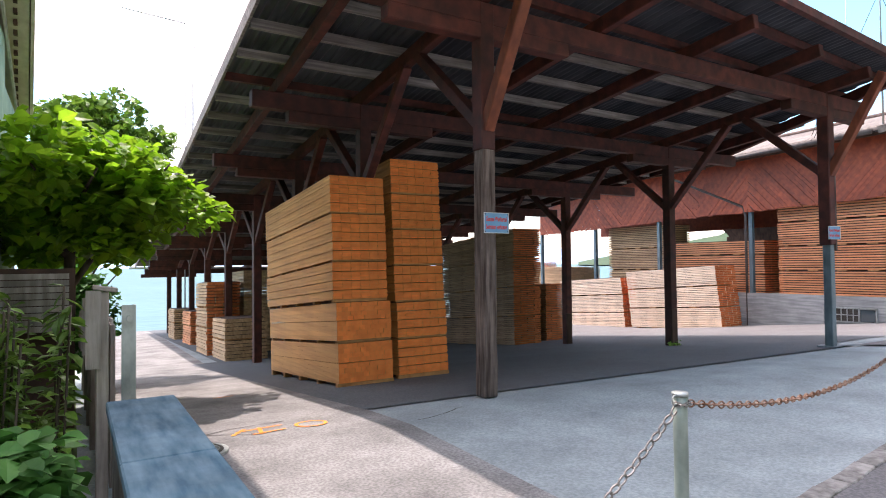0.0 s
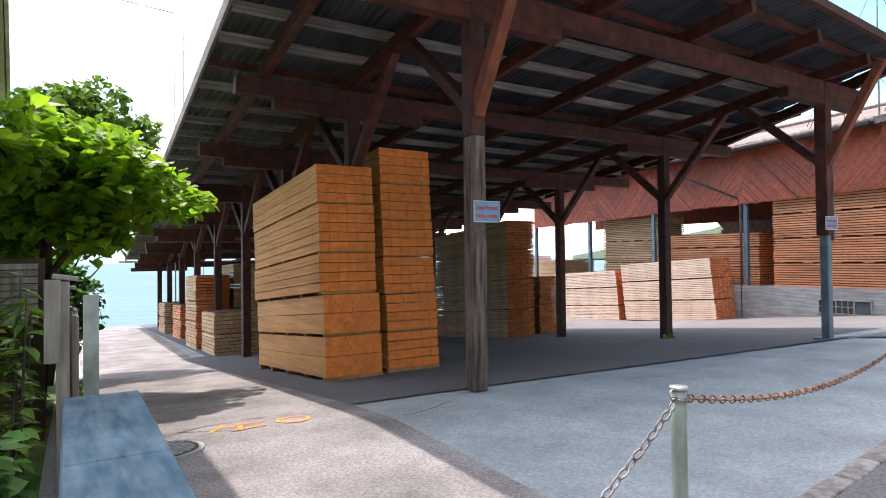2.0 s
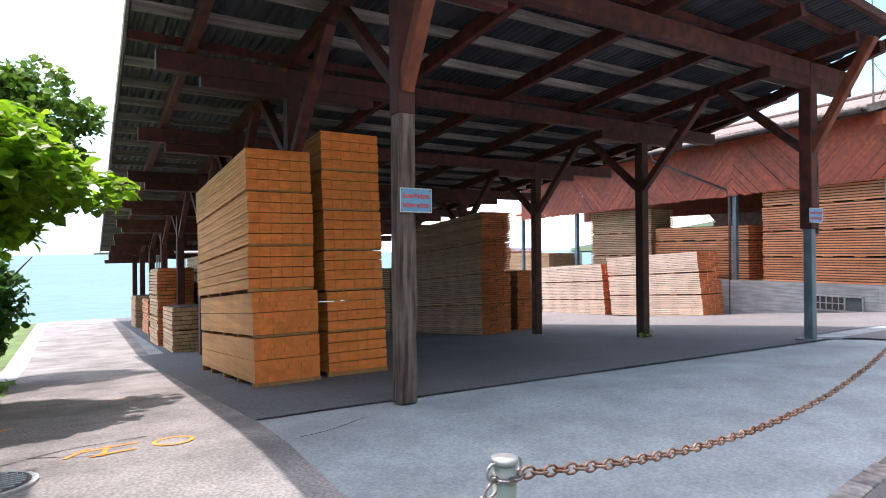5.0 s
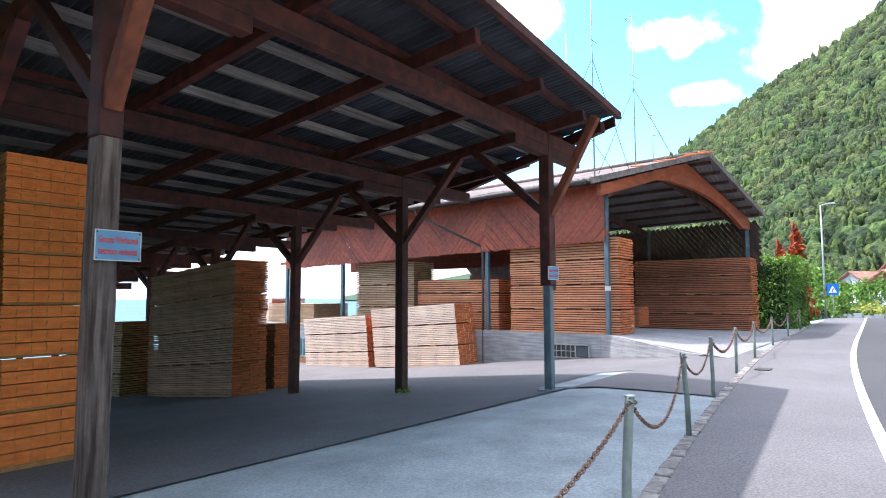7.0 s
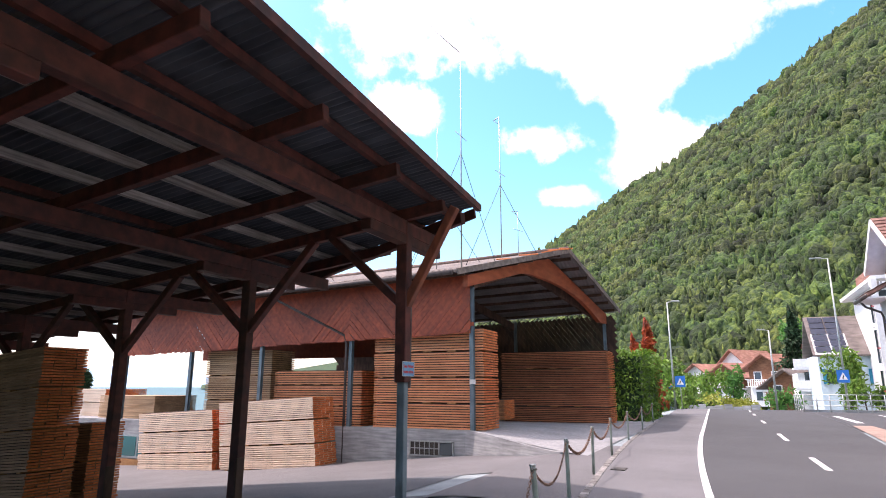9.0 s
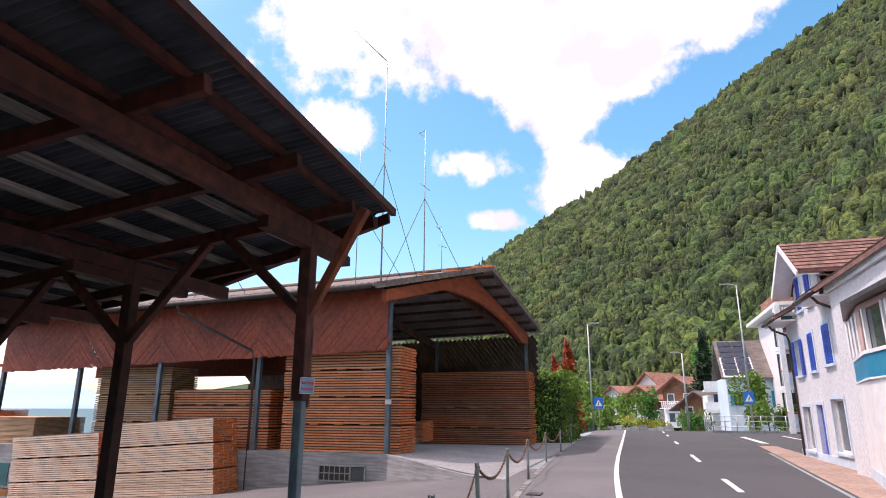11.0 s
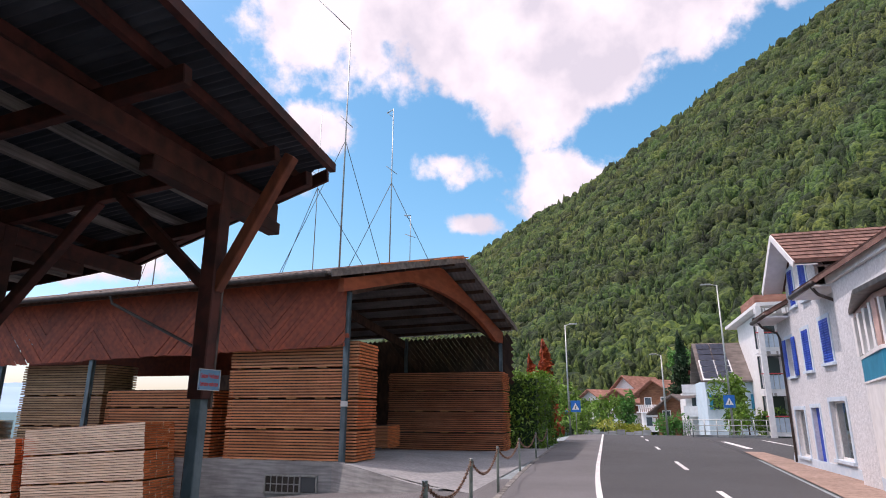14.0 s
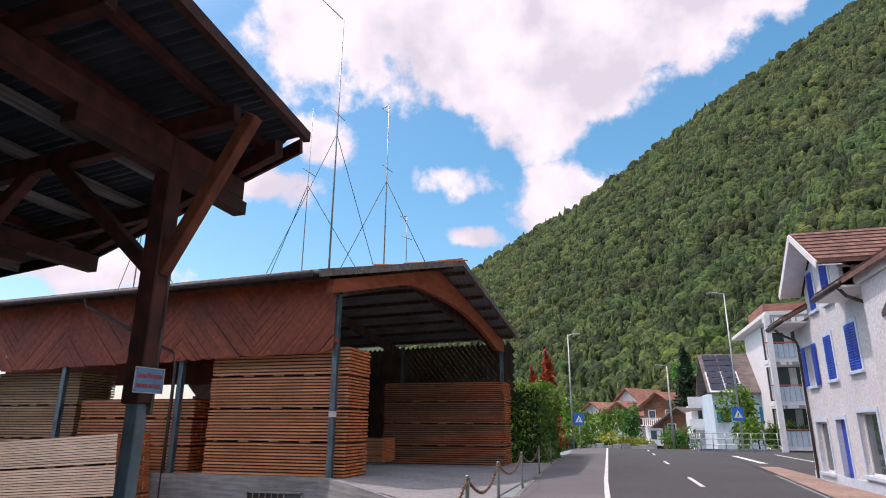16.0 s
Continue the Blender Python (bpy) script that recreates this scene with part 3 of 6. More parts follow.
def planed_stack(label, x0, x1, y0, y1, zb, packs, lean, slope):
    """Packs on bearers: rows of tongued boards, five deep, or solid blocks of squared timber; (kind, heights, bearer, step to the side)."""
    st = thing("lumber_stack", label, "lumber", "stacks of sawn timber")
    rnd = random.Random(round(x0 * 77))
    total = sum(sum(h) + b for _, h, b, _ in packs)
    tilt = Matrix.Rotation(-math.atan(slope), 3, "X")
    boards = []
    z = zb
    for n, (kind, heights, bear, dx) in enumerate(packs):
        off = lean * (z - zb) / total
        for f in (0.02, 0.25, 0.5, 0.75, 0.97):
            yb = y0 + (y1 - y0) * f + off
            box_part("bearer", ((x0 + x1) / 2 + dx, yb, z + bear / 2 - slope * (y1 - y0) * f), (x1 - x0 - (0.02 if n else -0.03), 0.10, bear - 0.003), M_BEARER, st, bevel=0.003, rot=tilt)
        # added dark filler, blocks the view through between the bearers
        box_part("dunnage", ((x0 + x1) / 2 + dx, (y0 + y1) / 2 + off, z + bear / 2 - slope * (y1 - y0) / 2), (x1 - x0 - 0.24, y1 - y0 - 0.5, bear * 0.9), M_DARKWOOD, st, rot=tilt)
        z += bear
        for h in heights:
            off = lean * (z + h / 2 - zb) / total
            cols, layers, gap = (6, 5, 0.011) if kind == "rows" else (10, 4, 0.006)
            t, wide = (h - gap) / layers, (x1 - x0) / cols
            for li in range(layers):
                for ci in range(cols):
                    side = 0.0042 * (1 if li % 2 else -1) if kind == "rows" else (0.5 * wide * (li % 2) if 0 < ci < cols - 1 else 0)
                    if kind == "solid" and li % 2 and ci in (0, cols - 1):
                        w2, cx = (wide * 1.5, x0 + wide * 0.75) if ci == 0 else (wide * 0.5, x1 - wide * 0.25)
                    else:
                        w2, cx = wide, x0 + wide * (ci + 0.5) + side
                    c = (cx + dx, (y0 + y1) / 2 + off + rnd.uniform(-0.006, 0.006), z + t * (li + 0.5) - slope * (y1 - y0) / 2)
                    boards.append((c, (w2 - (0.0034 if kind == "rows" else 0.002), y1 - y0, t - 0.0012), slope))
            z += h
    boards.sort(key=lambda r: r[0][0])
    for c, size, sl in boards[:SINGLE]:
        PIECES.append((st, c, size, sl, M_SPRUCE, M_END))
    bm = bmesh.new()
    for c, size, sl in boards[SINGLE:]:
        add_box(bm, c, size, tilt)
    ob = part("board_core", bm, M_SPRUCE, st)
    face_ends(ob.data, M_END)
    tagged(ob, kind="stuff")
    return st


ROW = 0.147
planed_stack("tall stack of planed orange spruce boards on bearers", 3.69, 4.62, 8.55, 12.3, ground_z(4.2, 8.6) - 0.03,
             [("solid", [0.31, 0.30], 0.09, 0.05), ("solid", [0.31, 0.285], 0.04, 0.045), ("rows", [ROW] * 4, 0.045, 0.0), ("rows", [ROW] * 5, 0.03, 0.015), ("rows", [ROW] * 4, 0.022, 0.0)], 0.24, 0.085)
planed_stack("taller stack of planed orange spruce boards beside it", 4.88, 5.84, 8.75, 12.4, ground_z(5.3, 8.8) - 0.02,
             [("rows", [ROW] * 4, 0.09, 0.0), ("rows", [ROW] * 4, 0.03, 0.01), ("rows", [ROW] * 4, 0.028, -0.01), ("rows", [ROW] * 4, 0.028, 0.005), ("rows", [ROW] * 4, 0.028, 0.0), ("rows", [ROW] * 4, 0.028, 0.012)], 0.33, 0.085)
# these two stacks use the board colour darkened for shade
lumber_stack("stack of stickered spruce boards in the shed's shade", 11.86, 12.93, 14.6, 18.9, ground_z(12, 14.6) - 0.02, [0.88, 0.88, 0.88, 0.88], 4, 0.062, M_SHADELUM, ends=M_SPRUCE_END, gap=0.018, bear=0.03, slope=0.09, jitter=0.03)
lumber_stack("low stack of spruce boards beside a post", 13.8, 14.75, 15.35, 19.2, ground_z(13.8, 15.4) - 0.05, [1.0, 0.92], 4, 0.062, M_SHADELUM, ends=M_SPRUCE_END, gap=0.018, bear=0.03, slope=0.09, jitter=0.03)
lumber_stack("stack of greyed boards further down the shed", 11.3, 12.5, 19.4, 23.6, ground_z(12, 20) - 0.15, [0.8, 0.8, 0.7], 3, 0.07, M_DRYGREY, gap=0.027, slope=0.06, jitter=0.03)
lumber_stack("low stack of greyed planks at the shed's edge", 4.05, 5.3, 18.3, 20.2, ground_z(4.6, 18.5) - 0.05, [0.62, 0.6], 5, 0.11, M_DRYGREY, gap=0.02, jitter=0.03, slope=0.04)
lumber_stack("stack of orange planks behind the greyed one", 3.95, 5.0, 20.6, 22.6, ground_z(4.5, 20.6) - 0.06, [0.9, 0.62, 0.8], 4, 0.10, M_DRYGREY, ends=M_SPRUCE_END, gap=0.02, jitter=0.05, slope=0.04)
lumber_stack("stack of pale planks with grey ends deeper in the shed", 5.15, 6.1, 20.7, 22.8, ground_z(5.5, 20.8) - 0.06, [0.9, 0.9, 0.9], 4, 0.10, M_DRYGREY, gap=0.012, slope=0.04)
lumber_stack("low stack of reddish planks by the drive", 4.2, 5.0, 25.5, 27.5, ground_z(4.6, 25.6) - 0.05, [0.75, 0.55], 4, 0.09, M_ROUGH, ends=M_SPRUCE_END, gap=0.02, jitter=0.05, slope=0.04)
lumber_stack("low stack of weathered planks near the shore", 4.1, 5.1, 29.3, 31.3, ground_z(4.6, 29.5) - 0.05, [0.75, 0.6], 4, 0.09, M_DRYGREY, gap=0.02, jitter=0.05, slope=0.04)
lumber_stack("bright stack of pale sawn boards in the sun", 21.8, 23.1, 14.25, 18.75, ground_z(22.3, 14) - 0.12, [0.82, 0.8, 0.76], 5, 0.072, M_PALE, ends=M_SPRUCE_END, lean=0.3, gap=0.0155, slope=0.065, jitter=0.02)
lumber_stack("second bright stack of pale sawn boards in the sun", 21.8, 23.0, 19.1, 23.2, ground_z(22.3, 19) - 0.16, [0.78, 0.78, 0.74], 5, 0.072, M_PALE, ends=M_SPRUCE_END, lean=0.25, gap=0.0155, slope=0.06, jitter=0.02)
lumber_stack("tall stack of rough sawn boards on the hall platform", 23.55, 25.1, 8.5, 13.0, 0.26, [0.88, 0.88, 0.88, 0.78], 6, 0.092, M_ROUGH, ends=M_SPRUCE_END, gap=0.038, jitter=0.02)
lumber_stack("stack of rough sawn boards further along the platform", 23.8, 25.2, 13.7, 18.0, 0.22, [0.76, 0.76, 0.55], 6, 0.092, M_ROUGH, ends=M_SPRUCE_END, gap=0.038, jitter=0.02)
lumber_stack("tall stack of pale boards behind the bright stacks", 23.9, 25.4, 18.3, 22.0, 0.15, [1.0, 1.0, 1.05], 6, 0.085, M_DRYGREY, gap=0.032, jitter=0.02)
lumber_stack("stack of reddish rough boards under the hall gable", 35.4, 37.3, 6.2, 12.0, ground_z(36, 6.2) + 0.08, [0.94, 0.94, 0.92, 0.88], 7, 0.092, M_BROWNLUM, ends=M_SPRUCE_END, gap=0.042, jitter=0.04)
lumber_stack("low reddish stack inside the hall", 31.5, 33.0, 10.5, 13.5, 0.22, [0.9], 5, 0.06, M_ROUGH, ends=M_SPRUCE_END, gap=0.016)
lumber_stack("flat stack of pale boards on the far platform", 24.0, 26.5, 25.2, 29.0, 0.2, [1.1], 8, 0.05, M_DRYGREY, gap=0.012)
lumber_stack("grey stack on the far platform by the lake", 25.0, 27.5, 30.0, 35.0, 0.2, [0.7, 0.65], 8, 0.05, M_PALE, ends=M_SPRUCE_END, gap=0.012)

# ---- hall with the concrete platform ----
M_PIPEGREY = mat("dull_zinc", (0.06, 0.048, 0.044), (0.10, 0.085, 0.08), (6, 6, 6), 0.6, 0.05, metal=0.3)


def hall_floor_z(x, y):
    return 0.27 - 0.36 * smooth01((x - 27) / 11)


def apron_z(x, y):
    yk = kerb_y(x) + 0.4
    return ground_z(x, yk) + (hall_floor_z(x, y) - ground_z(x, yk)) * smooth01((y - yk) / (9.0 - yk))


bm = bmesh.new()
rows = []
for y in steps(4.2, 36, 0.8):
    xl = 23.2 if y > 9 else 20.4 + (y - 5.0) * 0.70
    xl = max(19.9, xl)
    rows.append([bm.verts.new((xl + (40 - xl) * i / 16, y, apron_z(xl + (40 - xl) * i / 16, y) + 0.01)) for i in range(17)])
for a, b in zip(rows, rows[1:]):
    for i in range(16):
        bm.faces.new((a[i], a[i + 1], b[i + 1], b[i]))
setting(part("platform_floor", bm, M_APRON), "grey concrete apron and platform floor of the hall", "floor")
bm = bmesh.new()
add_box(bm, (23.3, 22.5, -1.3), (0.24, 27.0, 3.2))
setting(part("wall_platform", bm, M_RAWCONC), "board-marked grey concrete platform wall", "wall")
bm = bmesh.new()
d = Vector((23.24 - 20.35, 9.0 - 4.95, 0))
side = Vector((-d.y, d.x, 0)).normalized() * 0.11
prev = None
for i in range(13):
    f = i / 12
    p = Vector((20.35, 4.95, 0)) + d * f
    zt = 0.03 + 0.28 * smooth01(f * 1.05)
    ring = [bm.verts.new((p.x + q * side.x, p.y + q * side.y, z)) for q, z in ((1, -1.5), (1, zt), (-1, zt), (-1, -1.5))]
    if prev:
        for k in range(4):
            bm.faces.new((prev[k], ring[k], ring[(k + 1) % 4], prev[(k + 1) % 4]))
    else:
        bm.faces.new(ring)
    prev = ring
bm.faces.new(prev[::-1])
setting(part("wall_ramp", bm, M_RAWCONC), "low stained concrete wall beside the ramp", "wall")

vent = thing("vent_window", "low basement vent with small panes in the concrete wall", "vent")
box_part("backing", (23.185, 10.36, -0.34), (0.03, 1.66, 0.44), M_RUST, vent)
for y in (9.52, 10.05, 11.2):
    box_part("frame", (23.16, y, -0.34), (0.06, 0.05, 0.5), M_GALV, vent)
for z in (-0.58, -0.10):
    box_part("frame", (23.16, 10.36, z), (0.06, 1.73, 0.05), M_GALV, vent)
for k in range(1, 6):
    box_part("glazing_bar", (23.168, 10.05 + k * 1.15 / 6, -0.34), (0.04, 0.028, 0.42), M_GALV, vent)
box_part("glazing_bar", (23.166, 10.62, -0.34), (0.036, 1.12, 0.028), M_GALV, vent)
box_part("pane", (23.165, 9.79, -0.34), (0.02, 0.44, 0.4), M_GLASS, vent)

base_win = thing("basement_window", "teal-tinted basement window in the far platform wall", "window")
box_part("frame", (23.16, 25.6, -0.85), (0.06, 3.6, 1.0), M_GALV, base_win)
for k in range(3):
    box_part("pane", (23.12, 24.45 + k * 1.15, -0.85), (0.02, 1.02, 0.84), M_TEALGLASS, base_win)
box_part("panel", (23.14, 25.6, -1.75), (0.05, 3.6, 0.7), M_BEARER, base_win, "brown panel under the window")

hall = thing("timber_hall", "large open timber hall with diagonal red-brown boarding and tiled roof", "hall")
H_EAVE, H_RIDGE, H_RIGHT = 22.25, 29.8, 37.35
HALL_END = 27.0


def hall_front(x):
    return 6.7 + (29.8 - x) * 0.30 if x < 29.8 else 6.7 - (x - 29.8) * 0.125


def hall_roof_z(x, y):
    z = 5.72 + (x - H_EAVE) * 0.268 if x < H_RIDGE else 7.743 - (x - H_RIDGE) * 0.262
    return z - 0.028 * (y - 9)


HALL_POSTS = [8.85, 13.95, 18.4, 22.4, 26.6]
for y in HALL_POSTS:
    bm = bmesh.new()
    for dx in (-0.07, 0.07):
        add_box(bm, (23.36 + dx, y, (5.35 + 0.2) / 2), (0.016, 0.15, 5.35 - 0.2))
    add_box(bm, (23.36, y, (5.35 + 0.2) / 2), (0.125, 0.02, 5.35 - 0.2))
    part("steel_post", bm, M_STEEL, hall, "blue-grey steel post")
    for xx in (37.0,):
        if y < 23:
            yy = y - 2.3
            zz = hall_floor_z(xx, yy)
            box_part("steel_post", (xx, yy, (5.5 + zz) / 2), (0.16, 0.16, 5.5 - zz), M_STEEL, hall)
    yb = y - 0.0
    for xa, xb in ((23.4, 29.8), (29.8, 37.0)):
        beam_part("truss_beam", (xa, yb, hall_roof_z(xa, yb) - 0.55), (xb, yb - 2.2 * (xb > 30), hall_roof_z(xb, yb) - 0.55), 0.16, 0.4, M_DARKWOOD, hall)
box_part("post_notice", (23.25, 8.8, 1.95), (0.03, 0.22, 0.16), M_SIGN_EDGE, hall, "small pale notice on the steel post")

# front arch of glued timber
bm = bmesh.new()
prev = None
for i in range(29):
    x = 22.9 + (37.1 - 22.9) * i / 28
    y = 8.85 - 0.168 * (x - 23.3)
    zt = hall_roof_z(x, y) - 0.20
    zlow = 5.30 + 1.28 * max(0.0, 1 - abs((x - 29.2) / 6.9) ** 2.3) - 0.01 * (x - 23)
    zlow = min(zlow, zt - 0.42)
    ring = [bm.verts.new((x, y + q, z)) for q, z in ((-0.1, zlow), (-0.1, zt), (0.1, zt), (0.1, zlow))]
    if prev:
        for k in range(4):
            bm.faces.new((prev[k], ring[k], ring[(k + 1) % 4], prev[(k + 1) % 4]))
    else:
        bm.faces.new(ring)
    prev = ring
bm.faces.new(prev[::-1])
part("arched_beam", bm, M_GLULAM, hall, "curved red-brown glued timber arch over the gable")

# roof: sheeting below, tiles above
for xa, xb in ((H_EAVE, H_RIDGE), (H_RIDGE, H_RIGHT)):
    bm = bmesh.new()
    n = 60
    cols = []
    for i in range(n + 1):
        x = xa + (xb - xa) * i / n
        y0 = hall_front(x)
        cols.append([bm.verts.new((x, yy, hall_roof_z(x, yy) + zz)) for yy, zz in ((y0, 0.0), (HALL_END, 0.0), (HALL_END, 0.07), (y0, 0.07))])
    for a, b in zip(cols, cols[1:]):
        for k in range(4):
            bm.faces.new((a[k], b[k], b[(k + 1) % 4], a[(k + 1) % 4]))
    bm.faces.new(cols[0])
    bm.faces.new(cols[-1][::-1])
    part("roof_slab", bm, M_MOSSTILE, hall, "mossy tiled roof slope")
    bm = bmesh.new()
    y = 6.0
    cols = []
    while y < 20:
        h = 0.02 * math.cos(2 * math.pi * y / 0.18)
        pts = []
        for f in (0.0, 0.33, 0.66, 1.0):
            x = xa + (xb - xa) * f
            yy = max(y, hall_front(x) + 0.03)
            pts.append(bm.verts.new((x, yy, hall_roof_z(x, yy) - 0.035 + h)))
        cols.append(pts)
        y += 0.045
    for a, b in zip(cols, cols[1:]):
        for k in range(3):
            bm.faces.new((a[k], b[k], b[k + 1], a[k + 1]))
    part("roof_lining", bm, M_LINING, hall, "grey corrugated lining under the tiles", smooth=True)
    for k in range(7):
        x = xa + (xb - xa) * (k + 0.5) / 7
        y0 = hall_front(x) + 0.1
        beam_part("purlin", (x, y0, hall_roof_z(x, y0) - 0.12), (x, HALL_END - 0.2, hall_roof_z(x, HALL_END) - 0.12), 0.09, 0.14, M_DARKWOOD, hall)
    n = 1
    a, b = (xa, hall_front(xa)), (xb, hall_front(xb))
    beam_part("verge_board", (a[0], a[1] - 0.02, hall_roof_z(*a) + 0.01), (b[0], b[1] - 0.02, hall_roof_z(*b) + 0.01), 0.05, 0.22, M_MOSSTILE, hall, "grey weathered verge board")
TILE_MESH = None
bm = bmesh.new()
pts = [(-0.1 + 0.2 * i / 6, 0.045 * math.sin(math.pi * i / 6)) for i in range(7)]
lo = [bm.verts.new((0.0, p, z)) for p, z in pts]
hi = [bm.verts.new((0.36, p, z + 0.10)) for p, z in pts]
for i in range(6):
    bm.faces.new((lo[i], lo[i + 1], hi[i + 1], hi[i]))
lo2 = [bm.verts.new((0.0, p, z - 0.02)) for p, z in pts]
for i in range(6):
    bm.faces.new((lo2[i], lo2[i + 1], lo[i + 1], lo[i]))
TILE_MESH = to_mesh("tile", bm, M_MOSSTILE, smooth=True)
for r in range(2):
    for k in range(81):
        y = 9.2 + 0.22 * k
        x = H_EAVE - 0.05 + 0.34 * r
        ob = new("tile", TILE_MESH)
        ob.parent = hall
        ob.location = (x, y + random.uniform(-0.006, 0.006), hall_roof_z(x, y) + 0.085)
ridge_pts = [(H_RIDGE - 0.02, y, hall_roof_z(H_RIDGE, y) + 0.1) for y in (6.7, 18, HALL_END)]
tube_part("ridge_tiles", ridge_pts, 0.11, M_TILE, hall, "reddish ridge tiles")
tube_part("gutter", [(H_EAVE - 0.1, y, hall_roof_z(H_EAVE, y) - 0.02) for y in (9.1, 15, 22, HALL_END)], 0.085, M_PIPEGREY, hall, "grey metal gutter", n=10)
tube_part("downpipe", [(H_EAVE - 0.08, 16.9, 5.42), (H_EAVE - 0.05, 16.8, 5.15), (H_EAVE + 0.1, 16.5, 4.98), (23.2, 14.2, 3.75), (23.22, 14.1, 3.4), (23.22, 14.1, -1.0)], 0.05, M_PIPEGREY, hall, "grey downpipe crossing to the post")


def clip_poly(poly, lo, hi):
    """Cuts a convex outline in (u, v) to lo <= u <= hi."""
    for sgn, lim in ((1, lo), (-1, -hi)):
        out = []
        for i, p in enumerate(poly):
            q = poly[(i + 1) % len(poly)]
            pi, qi = sgn * p[0] >= lim, sgn * q[0] >= lim
            if pi:
                out.append(p)
            if pi != qi:
                f = (sgn * lim - p[0]) / (q[0] - p[0])
                out.append((sgn * lim, p[1] + f * (q[1] - p[1])))
        poly = out
        if len(poly) < 3:
            return []
    return poly


def diagonal_boards(x, ya, yb, z0, z1, pitch, wide, rise, material, name="siding_board", thick=0.025, wob=0.012):
    """Slanting boards that fill a bay of the wall at x."""
    h = (z1 - z0)
    run = h * rise
    y = ya - abs(run)
    while y < yb + abs(run):
        zl, zh = z0 + random.uniform(-wob, wob) * 3, z1
        poly = [(y, zl), (y + wide, zl), (y + wide + run, zh), (y + run, zh)]
        poly = clip_poly(poly, ya, yb)
        if len(poly) >= 3:
            bm = bmesh.new()
            dx = random.uniform(0, 0.006)
            f = [bm.verts.new((x - dx, u, v - 0.028 * (u - 9))) for u, v in poly]
            g = [bm.verts.new((x - dx + thick, u, v - 0.028 * (u - 9))) for u, v in poly]
            bm.faces.new(f)
            bm.faces.new(g[::-1])
            for i in range(len(f)):
                bm.faces.new((f[i], f[(i + 1) % len(f)], g[(i + 1) % len(f)], g[i]))
            part(name, bm, material, hall)
        y += pitch


bay_edges = [8.85, 13.95, 18.4, 22.55, 26.55]
for a, b in zip(bay_edges, bay_edges[1:]):
    mid = (a + b) / 2
    diagonal_boards(23.18, a, mid, 3.66, 5.78, 0.168, 0.165, -0.9, M_SIDING)
    diagonal_boards(23.18, mid, b, 3.66, 5.78, 0.168, 0.165, 0.9, M_SIDING)
box_part("siding_rail", (23.26, 17.9, 3.72), (0.1, 18.3, 0.12), M_SIDING, hall, rot=Matrix.Rotation(-0.028, 3, "X"))
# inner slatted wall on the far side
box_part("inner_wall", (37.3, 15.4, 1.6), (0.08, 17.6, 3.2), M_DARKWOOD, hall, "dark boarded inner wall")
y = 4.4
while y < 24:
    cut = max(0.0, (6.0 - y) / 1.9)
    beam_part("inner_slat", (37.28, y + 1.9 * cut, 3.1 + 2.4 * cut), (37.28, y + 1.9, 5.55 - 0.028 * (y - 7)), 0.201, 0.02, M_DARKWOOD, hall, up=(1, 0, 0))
    y += 0.262
# slats under the far gable
x = 23.5
while x < 36:
    beam_part("gable_slat", (x, HALL_END - 0.25, 3.9), (x + 0.9, HALL_END - 0.25, 5.3), 0.13, 0.03, M_DARKWOOD, hall, up=(0, 1, 0))
    x += 0.3
box_part("inner_boarding", (27.2, 19.2, 4.4), (0.06, 13.0, 2.6), M_SIDING, hall, "red-brown boarding inside the hall")


def antenna(x, y, base, top, boom=None, guys=(), thick=0.028):
    a = thing("antenna_mast", "thin grey antenna mast with guy wires on the hall roof", "antenna", "antenna masts")
    tube_part("mast", [(x, y, base), (x, y, (base + top) / 2), (x, y, top)], thick, M_GALV, a, n=6, r2=thick * 0.6)
    if boom:
        bx, by, bz = boom
        tube_part("boom", [(x + bx * 0.03, y + by * 0.03, top + bz * 0.03), (x + bx, y + by, top + bz)], 0.02, M_GALV, a, n=5)
        tube_part("boom_tip", [(x + bx, y + by, top + bz), (x + bx * 1.0, y + by - 0.25, top + bz - 0.2)], 0.012, M_GALV, a, n=5)
    zc = base + (top - base) * 0.52
    for gx, gy in guys:
        tube_part("guy_wire", [(x, y, zc), (x + gx, y + gy, hall_roof_z(min(37, max(22.4, x + gx)), y + gy) + 0.05)], 0.013, M_RUST, a, n=4)
    tube_part("cross_rod", [(x - 0.15, y + 0.18, base + (top - base) * 0.62), (x + 0.15, y - 0.18, base + (top - base) * 0.58)], 0.014, M_GALV, a, n=4)
    return a


antenna(23.6, 9.35, 6.0, 15.05, (-0.3, 1.35, 1.5), ((0.3, 2.4), (2.6, -0.4)), 0.035)
antenna(27.2, 9.0, 7.0, 13.7, (0.05, 0.3, -0.1), ((1.0, -1.3), (-1.6, 1.0)), 0.028)
antenna(24.9, 11.0, 6.4, 12.6, None, ((0.9, 1.8), (1.8, -1.2)), 0.02)
antenna(29.6, 9.0, 7.6, 9.9, (0.05, 0.3, 0.05), (), 0.02)
antenna(25.0, 17.8, 6.3, 10.8, None, ((0.6, 1.3), (0.6, -1.3)), 0.025)
antenna(24.8, 27.5, 6.0, 9.4, None, ((0.6, 1.9), (0.6, -1.9)), 0.025)

